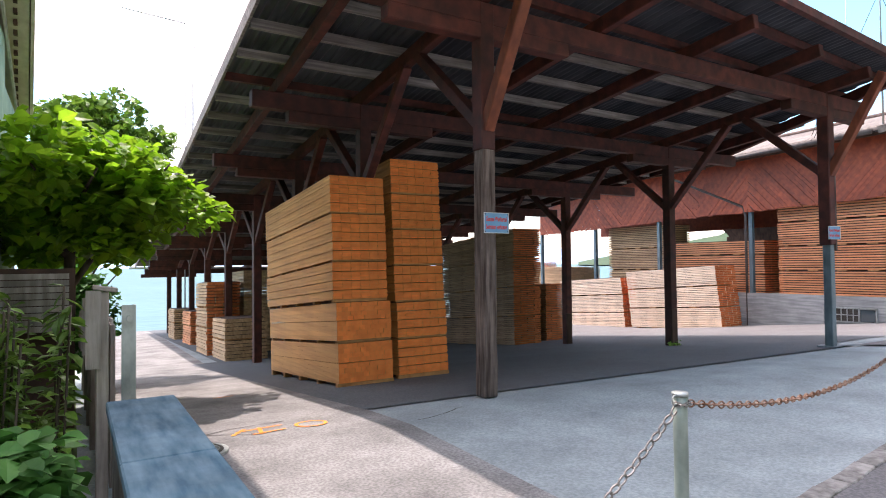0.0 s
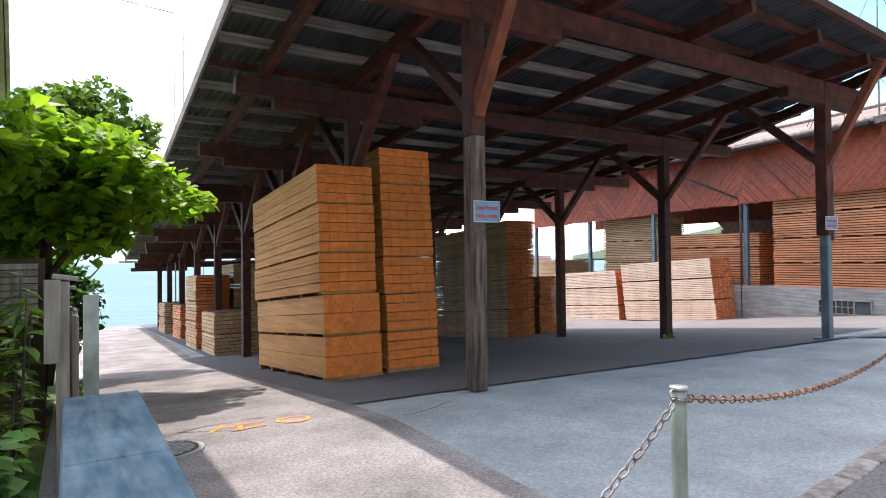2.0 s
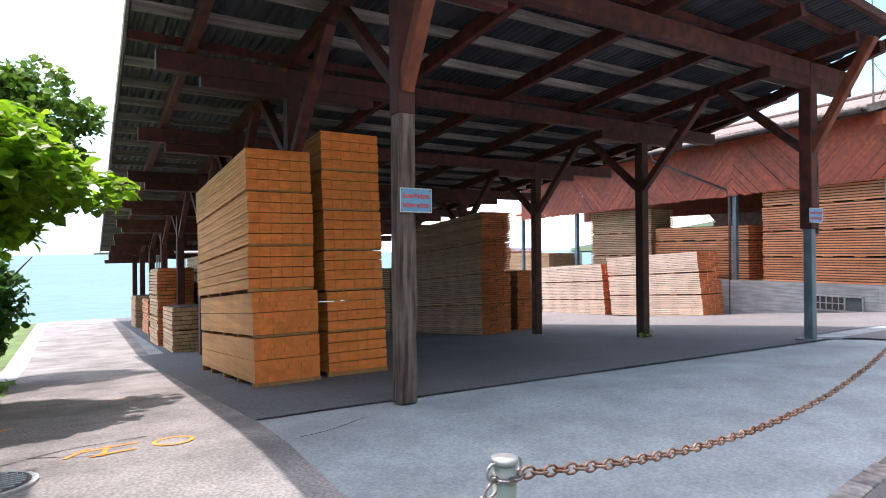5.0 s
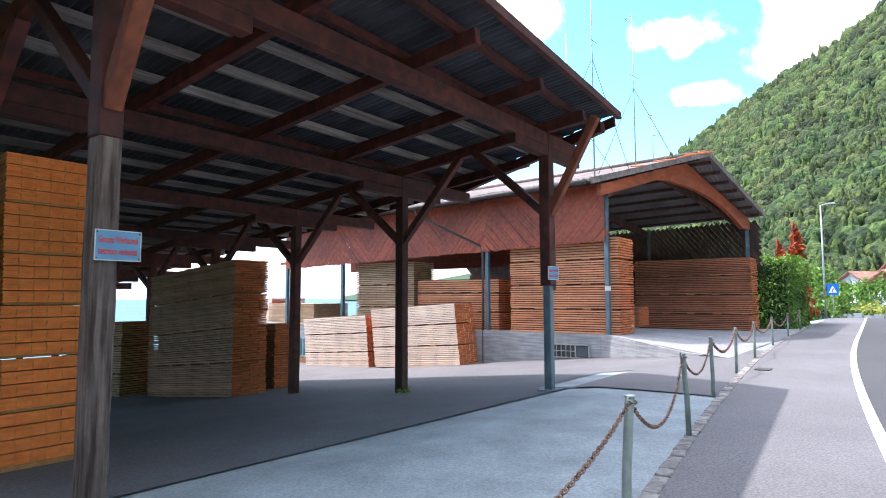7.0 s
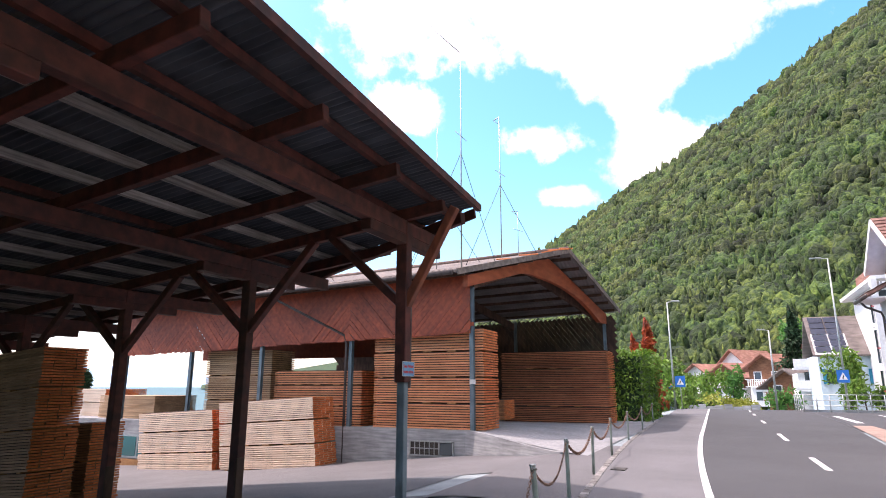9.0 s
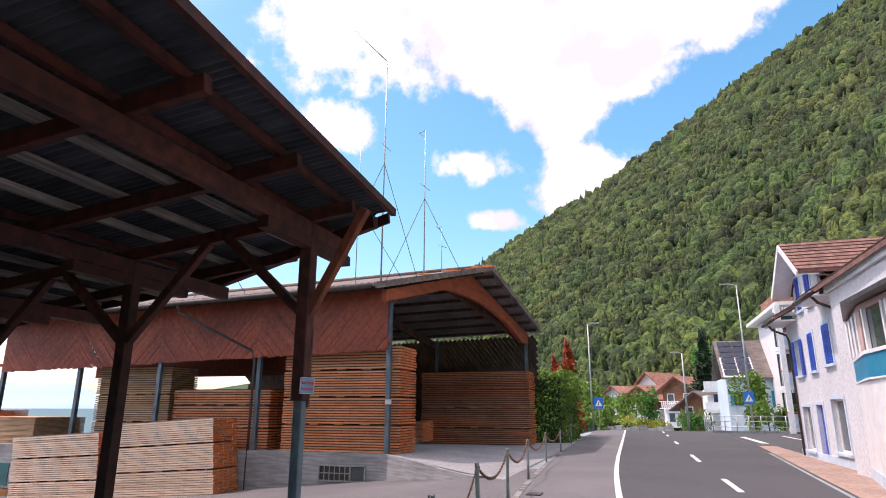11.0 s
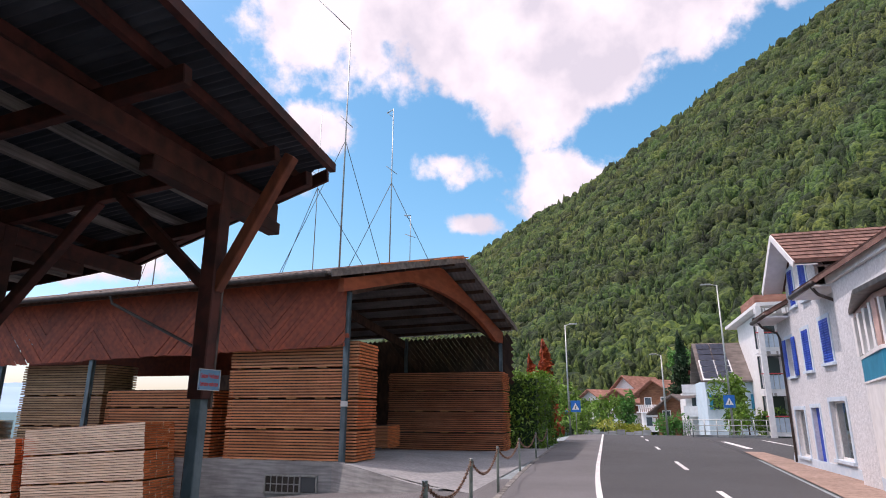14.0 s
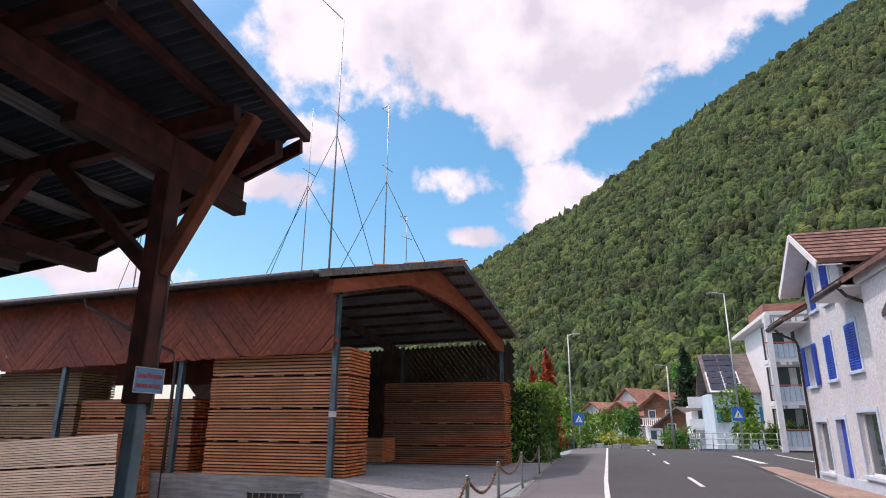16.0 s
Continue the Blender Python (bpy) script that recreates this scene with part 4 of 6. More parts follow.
for px, py, turn, ln in ((28.9, 6.95, 0.2, 0.9), (28.3, 7.2, -0.3, 0.7), (27.0, 7.75, 0.1, 0.8), (29.5, 6.75, 0.5, 0.6), (25.4, 8.3, 0.3, 0.6)):
    pl = thing("loose_plank", "short loose orange board lying on the hall roof", "plank", "loose boards on the roof")
    box_part("board", (px, py, hall_roof_z(px, py) + 0.14), (0.16, ln, 0.05), M_SPRUCE_END, pl, bevel=0.004, rot=Matrix.Rotation(turn, 3, "Z") @ Matrix.Rotation(-0.26, 3, "Y"))

# ---- bollards and chain ----
BOLLARDS = [(-1.25, 1.10), (2.556, 1.535), (6.19, 2.07), (9.72, 2.60), (13.0, 3.06), (16.45, 3.36), (20.2, 3.62), (25.2, 3.9), (31.0, 4.15), (37.6, 4.42)]
LEAN = [(0, 0), (0.0, 0.0), (0.09, -0.01), (-0.09, 0.02), (0.02, 0.02), (0.03, 0), (0.02, 0), (-0.03, 0), (0.02, 0), (0, 0)]


def ring_link(bm, c, d, up, ln, wd, r):
    """One oval link of round bar."""
    side = d.cross(up).normalized()
    pts = []
    for k in range(10):
        t = 2 * math.pi * k / 10
        pts.append(c + d * (ln * math.cos(t)) + side * (wd * math.sin(t)))
    n = 5
    rings = []
    axis = d.cross(side)
    for k, p in enumerate(pts):
        out = (p - c).normalized()
        rings.append([bm.verts.new(p + r * (math.cos(2 * math.pi * j / n) * out + math.sin(2 * math.pi * j / n) * axis)) for j in range(n)])
    for k in range(10):
        for j in range(n):
            bm.faces.new((rings[k][j], rings[k][(j + 1) % n], rings[(k + 1) % 10][(j + 1) % n], rings[(k + 1) % 10][j]))


tops = []
for k, ((x, y), (lx, ly)) in enumerate(zip(BOLLARDS, LEAN)):
    z = ground_z(x, y) - 0.02
    bo = thing("bollard", "grey-green painted steel bollard at the kerb", "bollard", "bollards along the kerb")
    pts = [(x, y, z), (x + lx * 0.2, y + ly * 0.2, z + 0.5), (x + lx * 0.75, y + ly * 0.75, z + 0.85), (x + lx, y + ly, z + 0.985)]
    tube_part("tube", pts, 0.0315, M_BOLLARD, bo, n=14)
    tube_part("cap", [(x + lx, y + ly, z + 0.98), (x + lx, y + ly, z + 0.995)], 0.036, M_GALV, bo, "flat galvanised cap", n=14)
    for side in (-1, 1):
        bm = bmesh.new()
        ring_link(bm, Vector((x + lx + side * 0.043, y + ly + side * 0.006, z + 0.965)), Vector((1, 0.14, 0)), Vector((0, 1, 0)), 0.021, 0.021, 0.0045)
        part("chain_eye", bm, M_GALV, bo, "welded steel eye", smooth=True)
    bm = bmesh.new()
    for q in range(6):
        a = 0.35 + math.pi * (1 + q / 5.8)
        ring_link(bm, Vector((x + lx + 0.040 * math.cos(a), y + ly + 0.040 * math.sin(a), z + 0.948)), Vector((-math.sin(a), math.cos(a), 0)), Vector((0, 0, 1)) if q % 2 else Vector((math.cos(a), math.sin(a), 0)), 0.017, 0.010, 0.0036)
    part("chain_wrap", bm, M_CHAINGREY, bo, smooth=True)
    tops.append(Vector((x + lx, y + ly, z + 0.95)))
for k, (a, b) in enumerate(zip(tops, tops[1:])):
    sag = (0.62, 0.19, 0.42, 0.36, 0.32, 0.34, 0.34, 0.36, 0.4)[k]
    ch = thing("chain", "rusty steel chain hanging between bollards", "chain", "chains between bollards")
    bm = bmesh.new()
    ln = (b - a).length
    count = max(12, int(ln / (0.047 if k < 4 else 0.08)))
    big = 1.0 if k < 4 else 1.6
    for i in range(count + 1):
        f = i / count
        f2 = min(1, f + 0.01)
        p = a.lerp(b, f) - Vector((0, 0, sag * 4 * f * (1 - f)))
        q = a.lerp(b, f2 + 1e-3) - Vector((0, 0, sag * 4 * (f2 + 1e-3) * (1 - f2 - 1e-3)))
        d = (q - p).normalized()
        up = Vector((0, 0, 1)) if i % 2 else d.cross(Vector((0, 0, 1)))
        ring_link(bm, p, d, up, 0.03 * big, 0.016 * big, 0.0048 * big)
    tagged(part("strand", bm, M_CHAIN if k != 0 else M_CHAINGREY, ch, smooth=True), kind="stuff")

# ---- signs on the posts ----


def lettering(body, m, size, material, parent):
    cu = bpy.data.curves.new("lettering", "FONT")
    cu.body = body
    cu.size = size
    cu.align_x, cu.align_y = "CENTER", "CENTER"
    cu.extrude = 0.0008
    cu.offset = 0.0012
    cu.materials.append(material)
    ob = new("lettering", cu)
    ob.parent = parent
    ob.matrix_world = m
    return ob


def notice(place, turn):
    s = thing("warning_sign", "pale blue sign with red German lettering on a shed post", "sign", "signs on the posts")
    s.matrix_world = pose(*place, 90, 0, turn)
    box_part("plate", (0, 0, 0), (0.375, 0.25, 0.008), M_SIGN, s, bevel=0.003)
    for x, w, y, h in ((0, 0.375, 0.122, 0.008), (0, 0.375, -0.122, 0.008), (0.184, 0.008, 0, 0.25), (-0.184, 0.008, 0, 0.25)):
        box_part("rim", (x, y, 0.005), (w, h, 0.006), M_SIGN_EDGE, s)
    for body, y in (("Ganzes Werkareal", 0.045), ("betreten verboten", -0.05)):
        t = lettering(body, pose(0, y, 0.006), 0.05, M_REDTEXT, s)
        t.matrix_parent_inverse.identity()
        t.matrix_basis = Matrix.Translation((0, y, 0.006)) @ Matrix.Diagonal((0.84, 1.6, 1, 1))
    for x in (-0.17, 0.17):
        for y in (-0.105, 0.105):
            box_part("screw", (x, y, 0.008), (0.012, 0.012, 0.004), M_RUST, s)
    return s


notice((4.665, 5.73, 2.05), 0)
notice((12.64, 5.725, 2.08), -5)

# ---- left: wall, fence, garden ----
M_GRANITE = mat("blue_grey_stone", (0.035, 0.10, 0.145), (0.12, 0.20, 0.245), (16, 3, 8), 0.9, 0.3, stain=0.3, stain_scale=3.5, detail=10)
M_RUBBLE = mat("rubble_wall", (0.12, 0.11, 0.10), (0.24, 0.22, 0.20), (7, 7, 7), 0.95, 0.7, stain=0.4, stain_scale=2)
M_FENCE = mat("silvered_fence_wood", (0.20, 0.175, 0.15), (0.36, 0.325, 0.29), (16, 16, 1.6), 0.9, 0.5, vary=0.22, stain=0.3, stain_scale=2)
wall = thing("garden_wall", "low garden wall topped with blue-grey stone slabs", "wall")
box_part("masonry", (0.62, 2.72, 0.30), (0.30, 2.38, 0.78), M_RUBBLE, wall, "rough rubble masonry")
for k, (ya, yb) in enumerate(((1.50, 2.60), (2.607, 3.94))):
    bm = bmesh.new()
    add_box(bm, (0.625, (ya + yb) / 2, 0.72), (0.38, yb - ya, 0.06))
    part("slab", bm, M_GRANITE, wall, bevel=0.008)
fence = thing("garden_fence", "silvered wooden plank fence with capped posts along the drive", "fence")
for k in range(6):
    y = 4.5 + 1.75 * k
    zg = ground_z(0.4, y)
    h = 1.44 - 0.10 * k if k < 4 else 1.0 + zg + 0.1
    h = 1.44 if k == 0 else zg + 1.42
    box_part("fence_post", (0.385, y, (zg + h) / 2 - 0.05), (0.075, 0.12, h - zg), M_FENCE, fence, bevel=0.006)
    bm = bmesh.new()
    add_box(bm, (0.40, y, h - 0.03), (0.15, 0.17, 0.03), Matrix.Rotation(0.16, 3, "Y"))
    part("post_cap", bm, M_FENCE, fence, bevel=0.005)
    box_part("board_stub", (0.33, y - 0.068, h - 0.30), (0.09, 0.02, 0.52), M_FENCE, fence)
    if k < 5:
        for j in range(11):
            yy = y + 0.12 + 0.148 * j
            zz = ground_z(0.45, yy)
            box_part("fence_plank", (0.455 + random.uniform(-0.008, 0.008), yy, zz + 0.60 + random.uniform(-0.02, 0.02)), (0.028, 0.125, 1.12), M_FENCE, fence, bevel=0.004)
fence.location.x = 0.05
steel = thing("steel_post", "galvanised angle post beside the fence", "post")
bm = bmesh.new()
add_box(bm, (0.535, 4.36, 0.65), (0.085, 0.012, 1.3))
add_box(bm, (0.573, 4.40, 0.65), (0.012, 0.08, 1.3))
part("angle", bm, M_GALV, steel)
bm = bmesh.new()
add_tube(bm, [(0.54, 4.33, 1.21), (0.54, 4.36, 1.21)], 0.022, 8)
part("bolt_head", bm, M_GALV, steel)

steel.location.x = 0.05
M_GREENSOFFIT = mat("green_soffit", (0.26, 0.40, 0.27), (0.36, 0.50, 0.36), (4, 4, 4), 0.8, 0.1)
M_BEIGE = mat("beige_paint", (0.50, 0.44, 0.33), (0.64, 0.58, 0.46), (5, 5, 2), 0.8, 0.1, stain=0.2)
nb = thing("neighbour_house", "beige neighbouring house with green soffit and eaves", "house")
box_part("wall", (-3.1, 10.2, 1.9), (5.0, 4.4, 4.6), M_GREENSOFFIT, nb, "green painted wall")
beam_part("barge_board", (-0.40, 12.85, 4.28), (-0.10, 7.4, 6.28), 0.05, 0.17, M_BEIGE, nb)
bm = bmesh.new()
add_quad(bm, (-0.44, 12.8, 4.25), (-0.14, 7.4, 6.22), (-5.6, 7.4, 6.22), (-5.6, 12.8, 4.25))
part("soffit", bm, M_BEIGE, nb)
bm = bmesh.new()
add_quad(bm, (-0.38, 12.95, 4.34), (-0.08, 7.3, 6.42), (-5.6, 7.3, 6.42), (-5.6, 12.95, 4.34))
part("roof", bm, M_TILE, nb)
for k in range(22):
    f = k / 22
    box_part("soffit_tooth", (-0.60 + 0.28 * f, 12.6 - 4.9 * f, 4.29 + 1.82 * f), (0.05, 0.09, 0.07), M_DARKWOOD, nb)
beam_part("trim", (-0.585, 12.4, 4.28), (-0.585, 8.0, 5.9), 0.03, 0.14, M_SIGN_EDGE, nb, "white trim under the eaves")
# unseen roof slope, added above the view to shade garden wall and drive
bm = bmesh.new()
add_quad(bm, (0.50, 8.9, 6.62), (0.85, 2.6, 4.60), (-5.6, 2.6, 4.60), (-5.6, 8.9, 6.62))
part("roof", bm, M_TILE, nb)
# closes the space under the added slope, also out of view
box_part("wall", (-3.4, 5.6, 1.9), (4.7, 4.8, 4.6), M_BEIGE, nb)
box_part("upper_wall", (-3.1, 9.4, 4.2), (4.98, 2.4, 1.4), M_GREENSOFFIT, nb)
beam_part("gutter", (-5.6, 12.98, 4.22), (-0.22, 12.98, 4.22), 0.16, 0.16, M_STEEL, nb)
slat = thing("slatted_store", "low store front with weathered horizontal slats", "shed")
for k in range(9):
    box_part("slat", (-0.62, 6.6 + random.uniform(-0.01, 0.01), 0.98 + 0.062 * k), (1.7, 0.03, 0.052), M_FENCE, slat)
box_part("back", (-0.62, 6.75, 0.6), (1.8, 0.08, 1.9), M_DARKWOOD, slat)

# ---- leaves ----
M_LEAF_BIG = mat("large_leaf", (0.135, 0.33, 0.013), (0.29, 0.51, 0.024), (3, 3, 3), 0.5, 0.1, vary=0.4, island=True, stain=0.25, stain_scale=1.2, trans=0.6)
M_LEAF_DARK = mat("dark_leaf", (0.05, 0.19, 0.035), (0.12, 0.32, 0.06), (4, 4, 4), 0.6, 0.1, vary=0.4, island=True, stain=0.3, stain_scale=1.2, trans=0.4)
M_LEAF_HEDGE = mat("hedge_leaf", (0.085, 0.21, 0.022), (0.20, 0.35, 0.045), (3, 3, 3), 0.5, 0.1, vary=0.45, island=True, stain=0.3, trans=0.3)
M_LEAF_RED = mat("red_leaf", (0.32, 0.05, 0.02), (0.55, 0.12, 0.035), (4, 4, 4), 0.6, 0.1, vary=0.35, island=True, stain=0.2, trans=0.3)
M_LEAF_YEL = mat("yellow_leaf", (0.20, 0.24, 0.03), (0.36, 0.38, 0.05), (4, 4, 4), 0.6, 0.1, vary=0.35, island=True, stain=0.2, trans=0.3)
M_BARK = mat("bark", (0.05, 0.038, 0.028), (0.12, 0.095, 0.07), (12, 12, 3), 0.95, 0.8, stain=0.3)
M_LEAF_FIR = mat("fir_needles", (0.012, 0.045, 0.016), (0.035, 0.09, 0.03), (5, 5, 5), 0.7, 0.2, vary=0.4, island=True, stain=0.3)


def leaf_mesh(name, places, size, material, flat=0.35, seed=1, heart=True):
    """Folded leaves with a drooping tip, one at each place."""
    rnd = np.random.default_rng(seed)
    n = len(places)
    shape = np.array([(0, 0, 0), (0.30, -0.40, 0.06), (0.62, -0.36, 0.07), (1.0, 0, -0.10), (0.62, 0.36, 0.07), (0.30, 0.40, 0.06), (0.5, 0, -0.03)]) if heart else \
        np.array([(0, 0, 0), (0.30, -0.20, 0.04), (0.65, -0.17, 0.04), (1.0, 0, -0.12), (0.65, 0.17, 0.04), (0.30, 0.20, 0.04), (0.5, 0, -0.02)])
    tri = np.array([(0, 1, 6), (1, 2, 6), (2, 3, 6), (3, 4, 6), (4, 5, 6), (5, 0, 6)])
    yaw = rnd.uniform(0, 2 * np.pi, n)
    tilt = rnd.normal(-0.25, flat, n)
    roll = rnd.normal(0, flat, n)
    sc = size * rnd.uniform(0.6, 1.25, n)
    P = shape[None] * sc[:, None, None]
    c, s = np.cos(roll), np.sin(roll)
    P = np.stack([P[..., 0], P[..., 1] * c[:, None] - P[..., 2] * s[:, None], P[..., 1] * s[:, None] + P[..., 2] * c[:, None]], -1)
    c, s = np.cos(tilt), np.sin(tilt)
    P = np.stack([P[..., 0] * c[:, None] - P[..., 2] * s[:, None], P[..., 1], P[..., 0] * s[:, None] + P[..., 2] * c[:, None]], -1)
    c, s = np.cos(yaw), np.sin(yaw)
    P = np.stack([P[..., 0] * c[:, None] - P[..., 1] * s[:, None], P[..., 0] * s[:, None] + P[..., 1] * c[:, None], P[..., 2]], -1)
    P += np.asarray(places)[:, None, :]
    V = P.reshape(-1, 3)
    F = (tri[None] + 7 * np.arange(n)[:, None, None]).reshape(-1, 3)
    me = bpy.data.meshes.new(name)
    me.from_pydata(V.tolist(), [], F.tolist())
    me.materials.append(material)
    return me


def crown_points(n, c, r, seed, shell=0.55, lumps=14, lump=1.0):
    """Points in an uneven crown made of lumps, denser towards the outside."""
    rnd = np.random.default_rng(seed)
    cen = rnd.normal(size=(lumps, 3))
    cen /= np.linalg.norm(cen, axis=1)[:, None]
    cen *= rnd.uniform(0.35, 0.75 + 0.3 * (1 - lump), (lumps, 1))
    rad = rnd.uniform(0.28, 0.5, lumps) * lump
    k = rnd.integers(0, lumps, n)
    d = rnd.normal(size=(n, 3))
    d /= np.linalg.norm(d, axis=1)[:, None]
    p = cen[k] + d * (rad[k] * rnd.uniform(shell, 1.05, n))[:, None]
    return np.asarray(c) + p * np.asarray(r)


def tree(label, base, c, r, n, size, material, seed, name="tree", trunk=0.1, heart=True, lumps=14, flat=0.5, limbs=6, lump=1.0):
    t = thing(name, label, "tree" if name == "tree" else "shrub")
    base, c = Vector(base), Vector(c)
    tube_part("trunk", [base, base.lerp(c, 0.5) + Vector((0.05, 0.03, 0)), c], trunk, M_BARK, t, r2=trunk * 0.5)
    rnd = random.Random(seed)
    for k in range(limbs):
        a = 2 * math.pi * (k + rnd.random() * 0.6) / limbs
        s = base.lerp(c, rnd.uniform(0.55, 0.95))
        e = c + Vector((r[0] * 0.7 * math.cos(a), r[1] * 0.7 * math.sin(a), r[2] * rnd.uniform(-0.2, 0.6)))
        tube_part("limb", [s, s.lerp(e, 0.5) + Vector((0, 0, 0.1)), e], trunk * 0.45, M_BARK, t, r2=trunk * 0.12, n=6)
    pts = crown_points(n, c, r, seed, lumps=lumps, lump=lump)
    ob = new("leaves", leaf_mesh("leaves", pts, size, material, flat, seed, heart))
    ob.parent = t
    tagged(ob, kind="stuff")
    return t


tree("broad-leaved tree with large bright green leaves over the fence", (0.1, 9.6, -0.5), (0.22, 9.9, 2.50), (2.05, 2.2, 1.05), 9500, 0.2, M_LEAF_BIG, 3, trunk=0.11, lumps=46, flat=0.42, limbs=9, lump=0.68)
tree("dense green garden tree behind the leafy one", (-0.3, 16.2, -1.1), (0.75, 16, 4.1), (1.75, 1.7, 1.65), 13000, 0.17, M_LEAF_HEDGE, 5, trunk=0.16, lumps=40, flat=0.6, lump=0.8)
tree("dark conifer-like shrub by the fence", (0.15, 13.5, -0.8), (0.30, 13.5, 1.0), (1.1, 1.2, 1.5), 6500, 0.14, M_LEAF_DARK, 7, name="shrub", trunk=0.08)
tree("low broad-leaved hydrangea shrub beside the wall", (-0.25, 2.9, 0), (-0.2, 3.0, 0.50), (0.58, 0.9, 0.47), 2600, 0.14, M_LEAF_DARK, 8, name="shrub", trunk=0.02, flat=0.35)
tree("leafy shrub behind the fence post", (-0.3, 5.2, 0), (-0.40, 4.9, 0.58), (0.8, 1.0, 0.75), 3600, 0.13, M_LEAF_HEDGE, 9, name="shrub", trunk=0.02, heart=False, flat=0.5)
for k in range(24):
    rnd = random.Random(40 + k)
    x, y = rnd.uniform(-0.55, 0.22), rnd.uniform(4.3, 5.6)
    h = rnd.uniform(0.95, 1.45)
    st = thing("garden_plant", "upright leafy stem in the garden bed", "plant", "upright garden plants")
    tube_part("stem", [(x, y, 0), (x + 0.05, y, h)], 0.008, M_BARK, st, n=5)
    pts = [(x + 0.05 * f, y, h * f) for f in [0.25 + 0.75 * i / 26 for i in range(27)]]
    ob = new("leaves", leaf_mesh("leaves", pts, 0.15, M_LEAF_HEDGE, 0.35, 50 + k, False))
    ob.parent = st
    tagged(ob, kind="stuff")
tree("small weed tuft at the foot of a shed post", (12.66, 9.36, ground_z(12.7, 9.4)), (12.66, 9.36, ground_z(12.7, 9.4) + 0.06), (0.22, 0.14, 0.1), 60, 0.09, M_LEAF_HEDGE, 11, name="weed", trunk=0.005)

# ---- marks on the drive ----
bm = bmesh.new()
for k in range(24):
    a, b = 2 * math.pi * k / 24, 2 * math.pi * (k + 1) / 24
    pts = []
    for t, r in ((a, 0.13), (b, 0.13), (b, 0.165), (a, 0.165)):
        x, y = 2.33 + r * math.cos(t), 5.77 + r * 1.1 * math.sin(t)
        pts.append((x, y, ground_z(x, y) + 0.007))
    add_quad(bm, *pts)
for (xa, ya), (xb, yb) in (((1.55, 5.72), (1.72, 6.0)), ((1.62, 5.88), (2.08, 5.95)), ((1.86, 5.98), (1.80, 5.62)), ((1.72, 5.64), (2.05, 5.70)), ((2.0, 9.1), (2.3, 9.15)), ((0.95, 7.6), (1.1, 7.8))):
    d = Vector((yb - ya, xa - xb)).normalized() * 0.02
    add_quad(bm, *[(x, y, ground_z(x, y) + 0.007) for x, y in ((xa + d.x, ya + d.y), (xb + d.x, yb + d.y), (xb - d.x, yb - d.y), (xa - d.x, ya - d.y))])
setting(part("paint_marks", bm, M_ORANGE), "orange spray-painted survey marks on the drive", "marking")
bm = bmesh.new()
rnd = random.Random(5)
for start, heading, count in (((0.85, 5.75), 0.25, 11), ((1.3, 6.0), -0.6, 5), ((3.2, 5.1), 0.05, 6)):
    x, y = start
    for k in range(count):
        nx, ny = x + 0.13 * math.cos(heading), y + 0.13 * math.sin(heading)
        w = rnd.uniform(0.005, 0.013)
        add_quad(bm, *[(px, py, ground_z(px, py) + 0.0065) for px, py in ((x, y - w), (nx, ny - w), (nx, ny + w), (x, y + w))])
        x, y = nx, ny
        heading += rnd.uniform(-0.3, 0.3)
        heading *= 0.85
setting(part("cracks", bm, M_CRACK), "dark cracks in the concrete", "crack")
mh = thing("manhole_cover", "round iron drain cover set in the drive", "manhole cover")
mh.matrix_world = Matrix.Translation((1.08, 5.24, ground_z(1.08, 5.24) + 0.004)) @ Matrix.Rotation(-0.06, 4, "X")


def disc(r, z0, z1, n=32):
    bm = bmesh.new()
    add_prism(bm, [(r * math.cos(2 * math.pi * k / n), r * math.sin(2 * math.pi * k / n)) for k in range(n)], z0, z1)
    return bm


part("frame", disc(0.33, -0.05, 0.006), M_GALV, mh)
part("cover", disc(0.29, -0.04, 0.010), M_RUST, mh)
for k in range(-4, 5):
    half = math.sqrt(0.26 ** 2 - (0.055 * k) ** 2)
    box_part("rib", (0, 0.055 * k, 0.012), (2 * half, 0.022, 0.006), M_GALV, mh)
# grass along the foot of the fence
rnd = random.Random(12)
pts = [(0.60 + abs(rnd.gauss(0, 0.07)), y, ground_z(0.6, y) + 0.01) for y in [4.6 + 9.5 * rnd.random() for _ in range(900)]]
ob = new("grass_strip", leaf_mesh("grass_strip", pts, 0.11, M_LEAF_HEDGE, 0.5, 77, False))
tagged(ob, "strip of green weeds along the foot of the fence", "grass", kind="stuff")
gully = thing("road_drain", "small iron road drain at the kerb", "drain")
box_part("grate", (17.4, 3.0, 0.03), (0.4, 0.3, 0.02), M_RUST, gully)

# ---- white house across the road ----
M_RENDER = mat("rough_white_render", (0.56, 0.575, 0.59), (0.70, 0.71, 0.725), (14, 14, 14), 0.9, 0.9, stain=0.1, stain_scale=0.6, detail=5)
M_WHITE = mat("white_paint", (0.74, 0.74, 0.73), (0.84, 0.84, 0.83), (4, 4, 4), 0.6, 0.05, stain=0.08)
M_PALEBLUE = mat("pale_blue_surround", (0.50, 0.62, 0.72), (0.60, 0.70, 0.78), (6, 6, 6), 0.8, 0.1, stain=0.1)
M_BLUE = mat("blue_paint", (0.010, 0.055, 0.42), (0.018, 0.085, 0.55), (5, 5, 5), 0.45, 0.05, stain=0.12)
M_TEAL = mat("teal_cladding", (0.0, 0.20, 0.34), (0.01, 0.26, 0.42), (3, 3, 3), 0.5, 0.05, stain=0.1)
M_PIPE = mat("brown_metal", (0.07, 0.055, 0.05), (0.13, 0.11, 0.10), (6, 6, 6), 0.45, 0.05, metal=0.5)
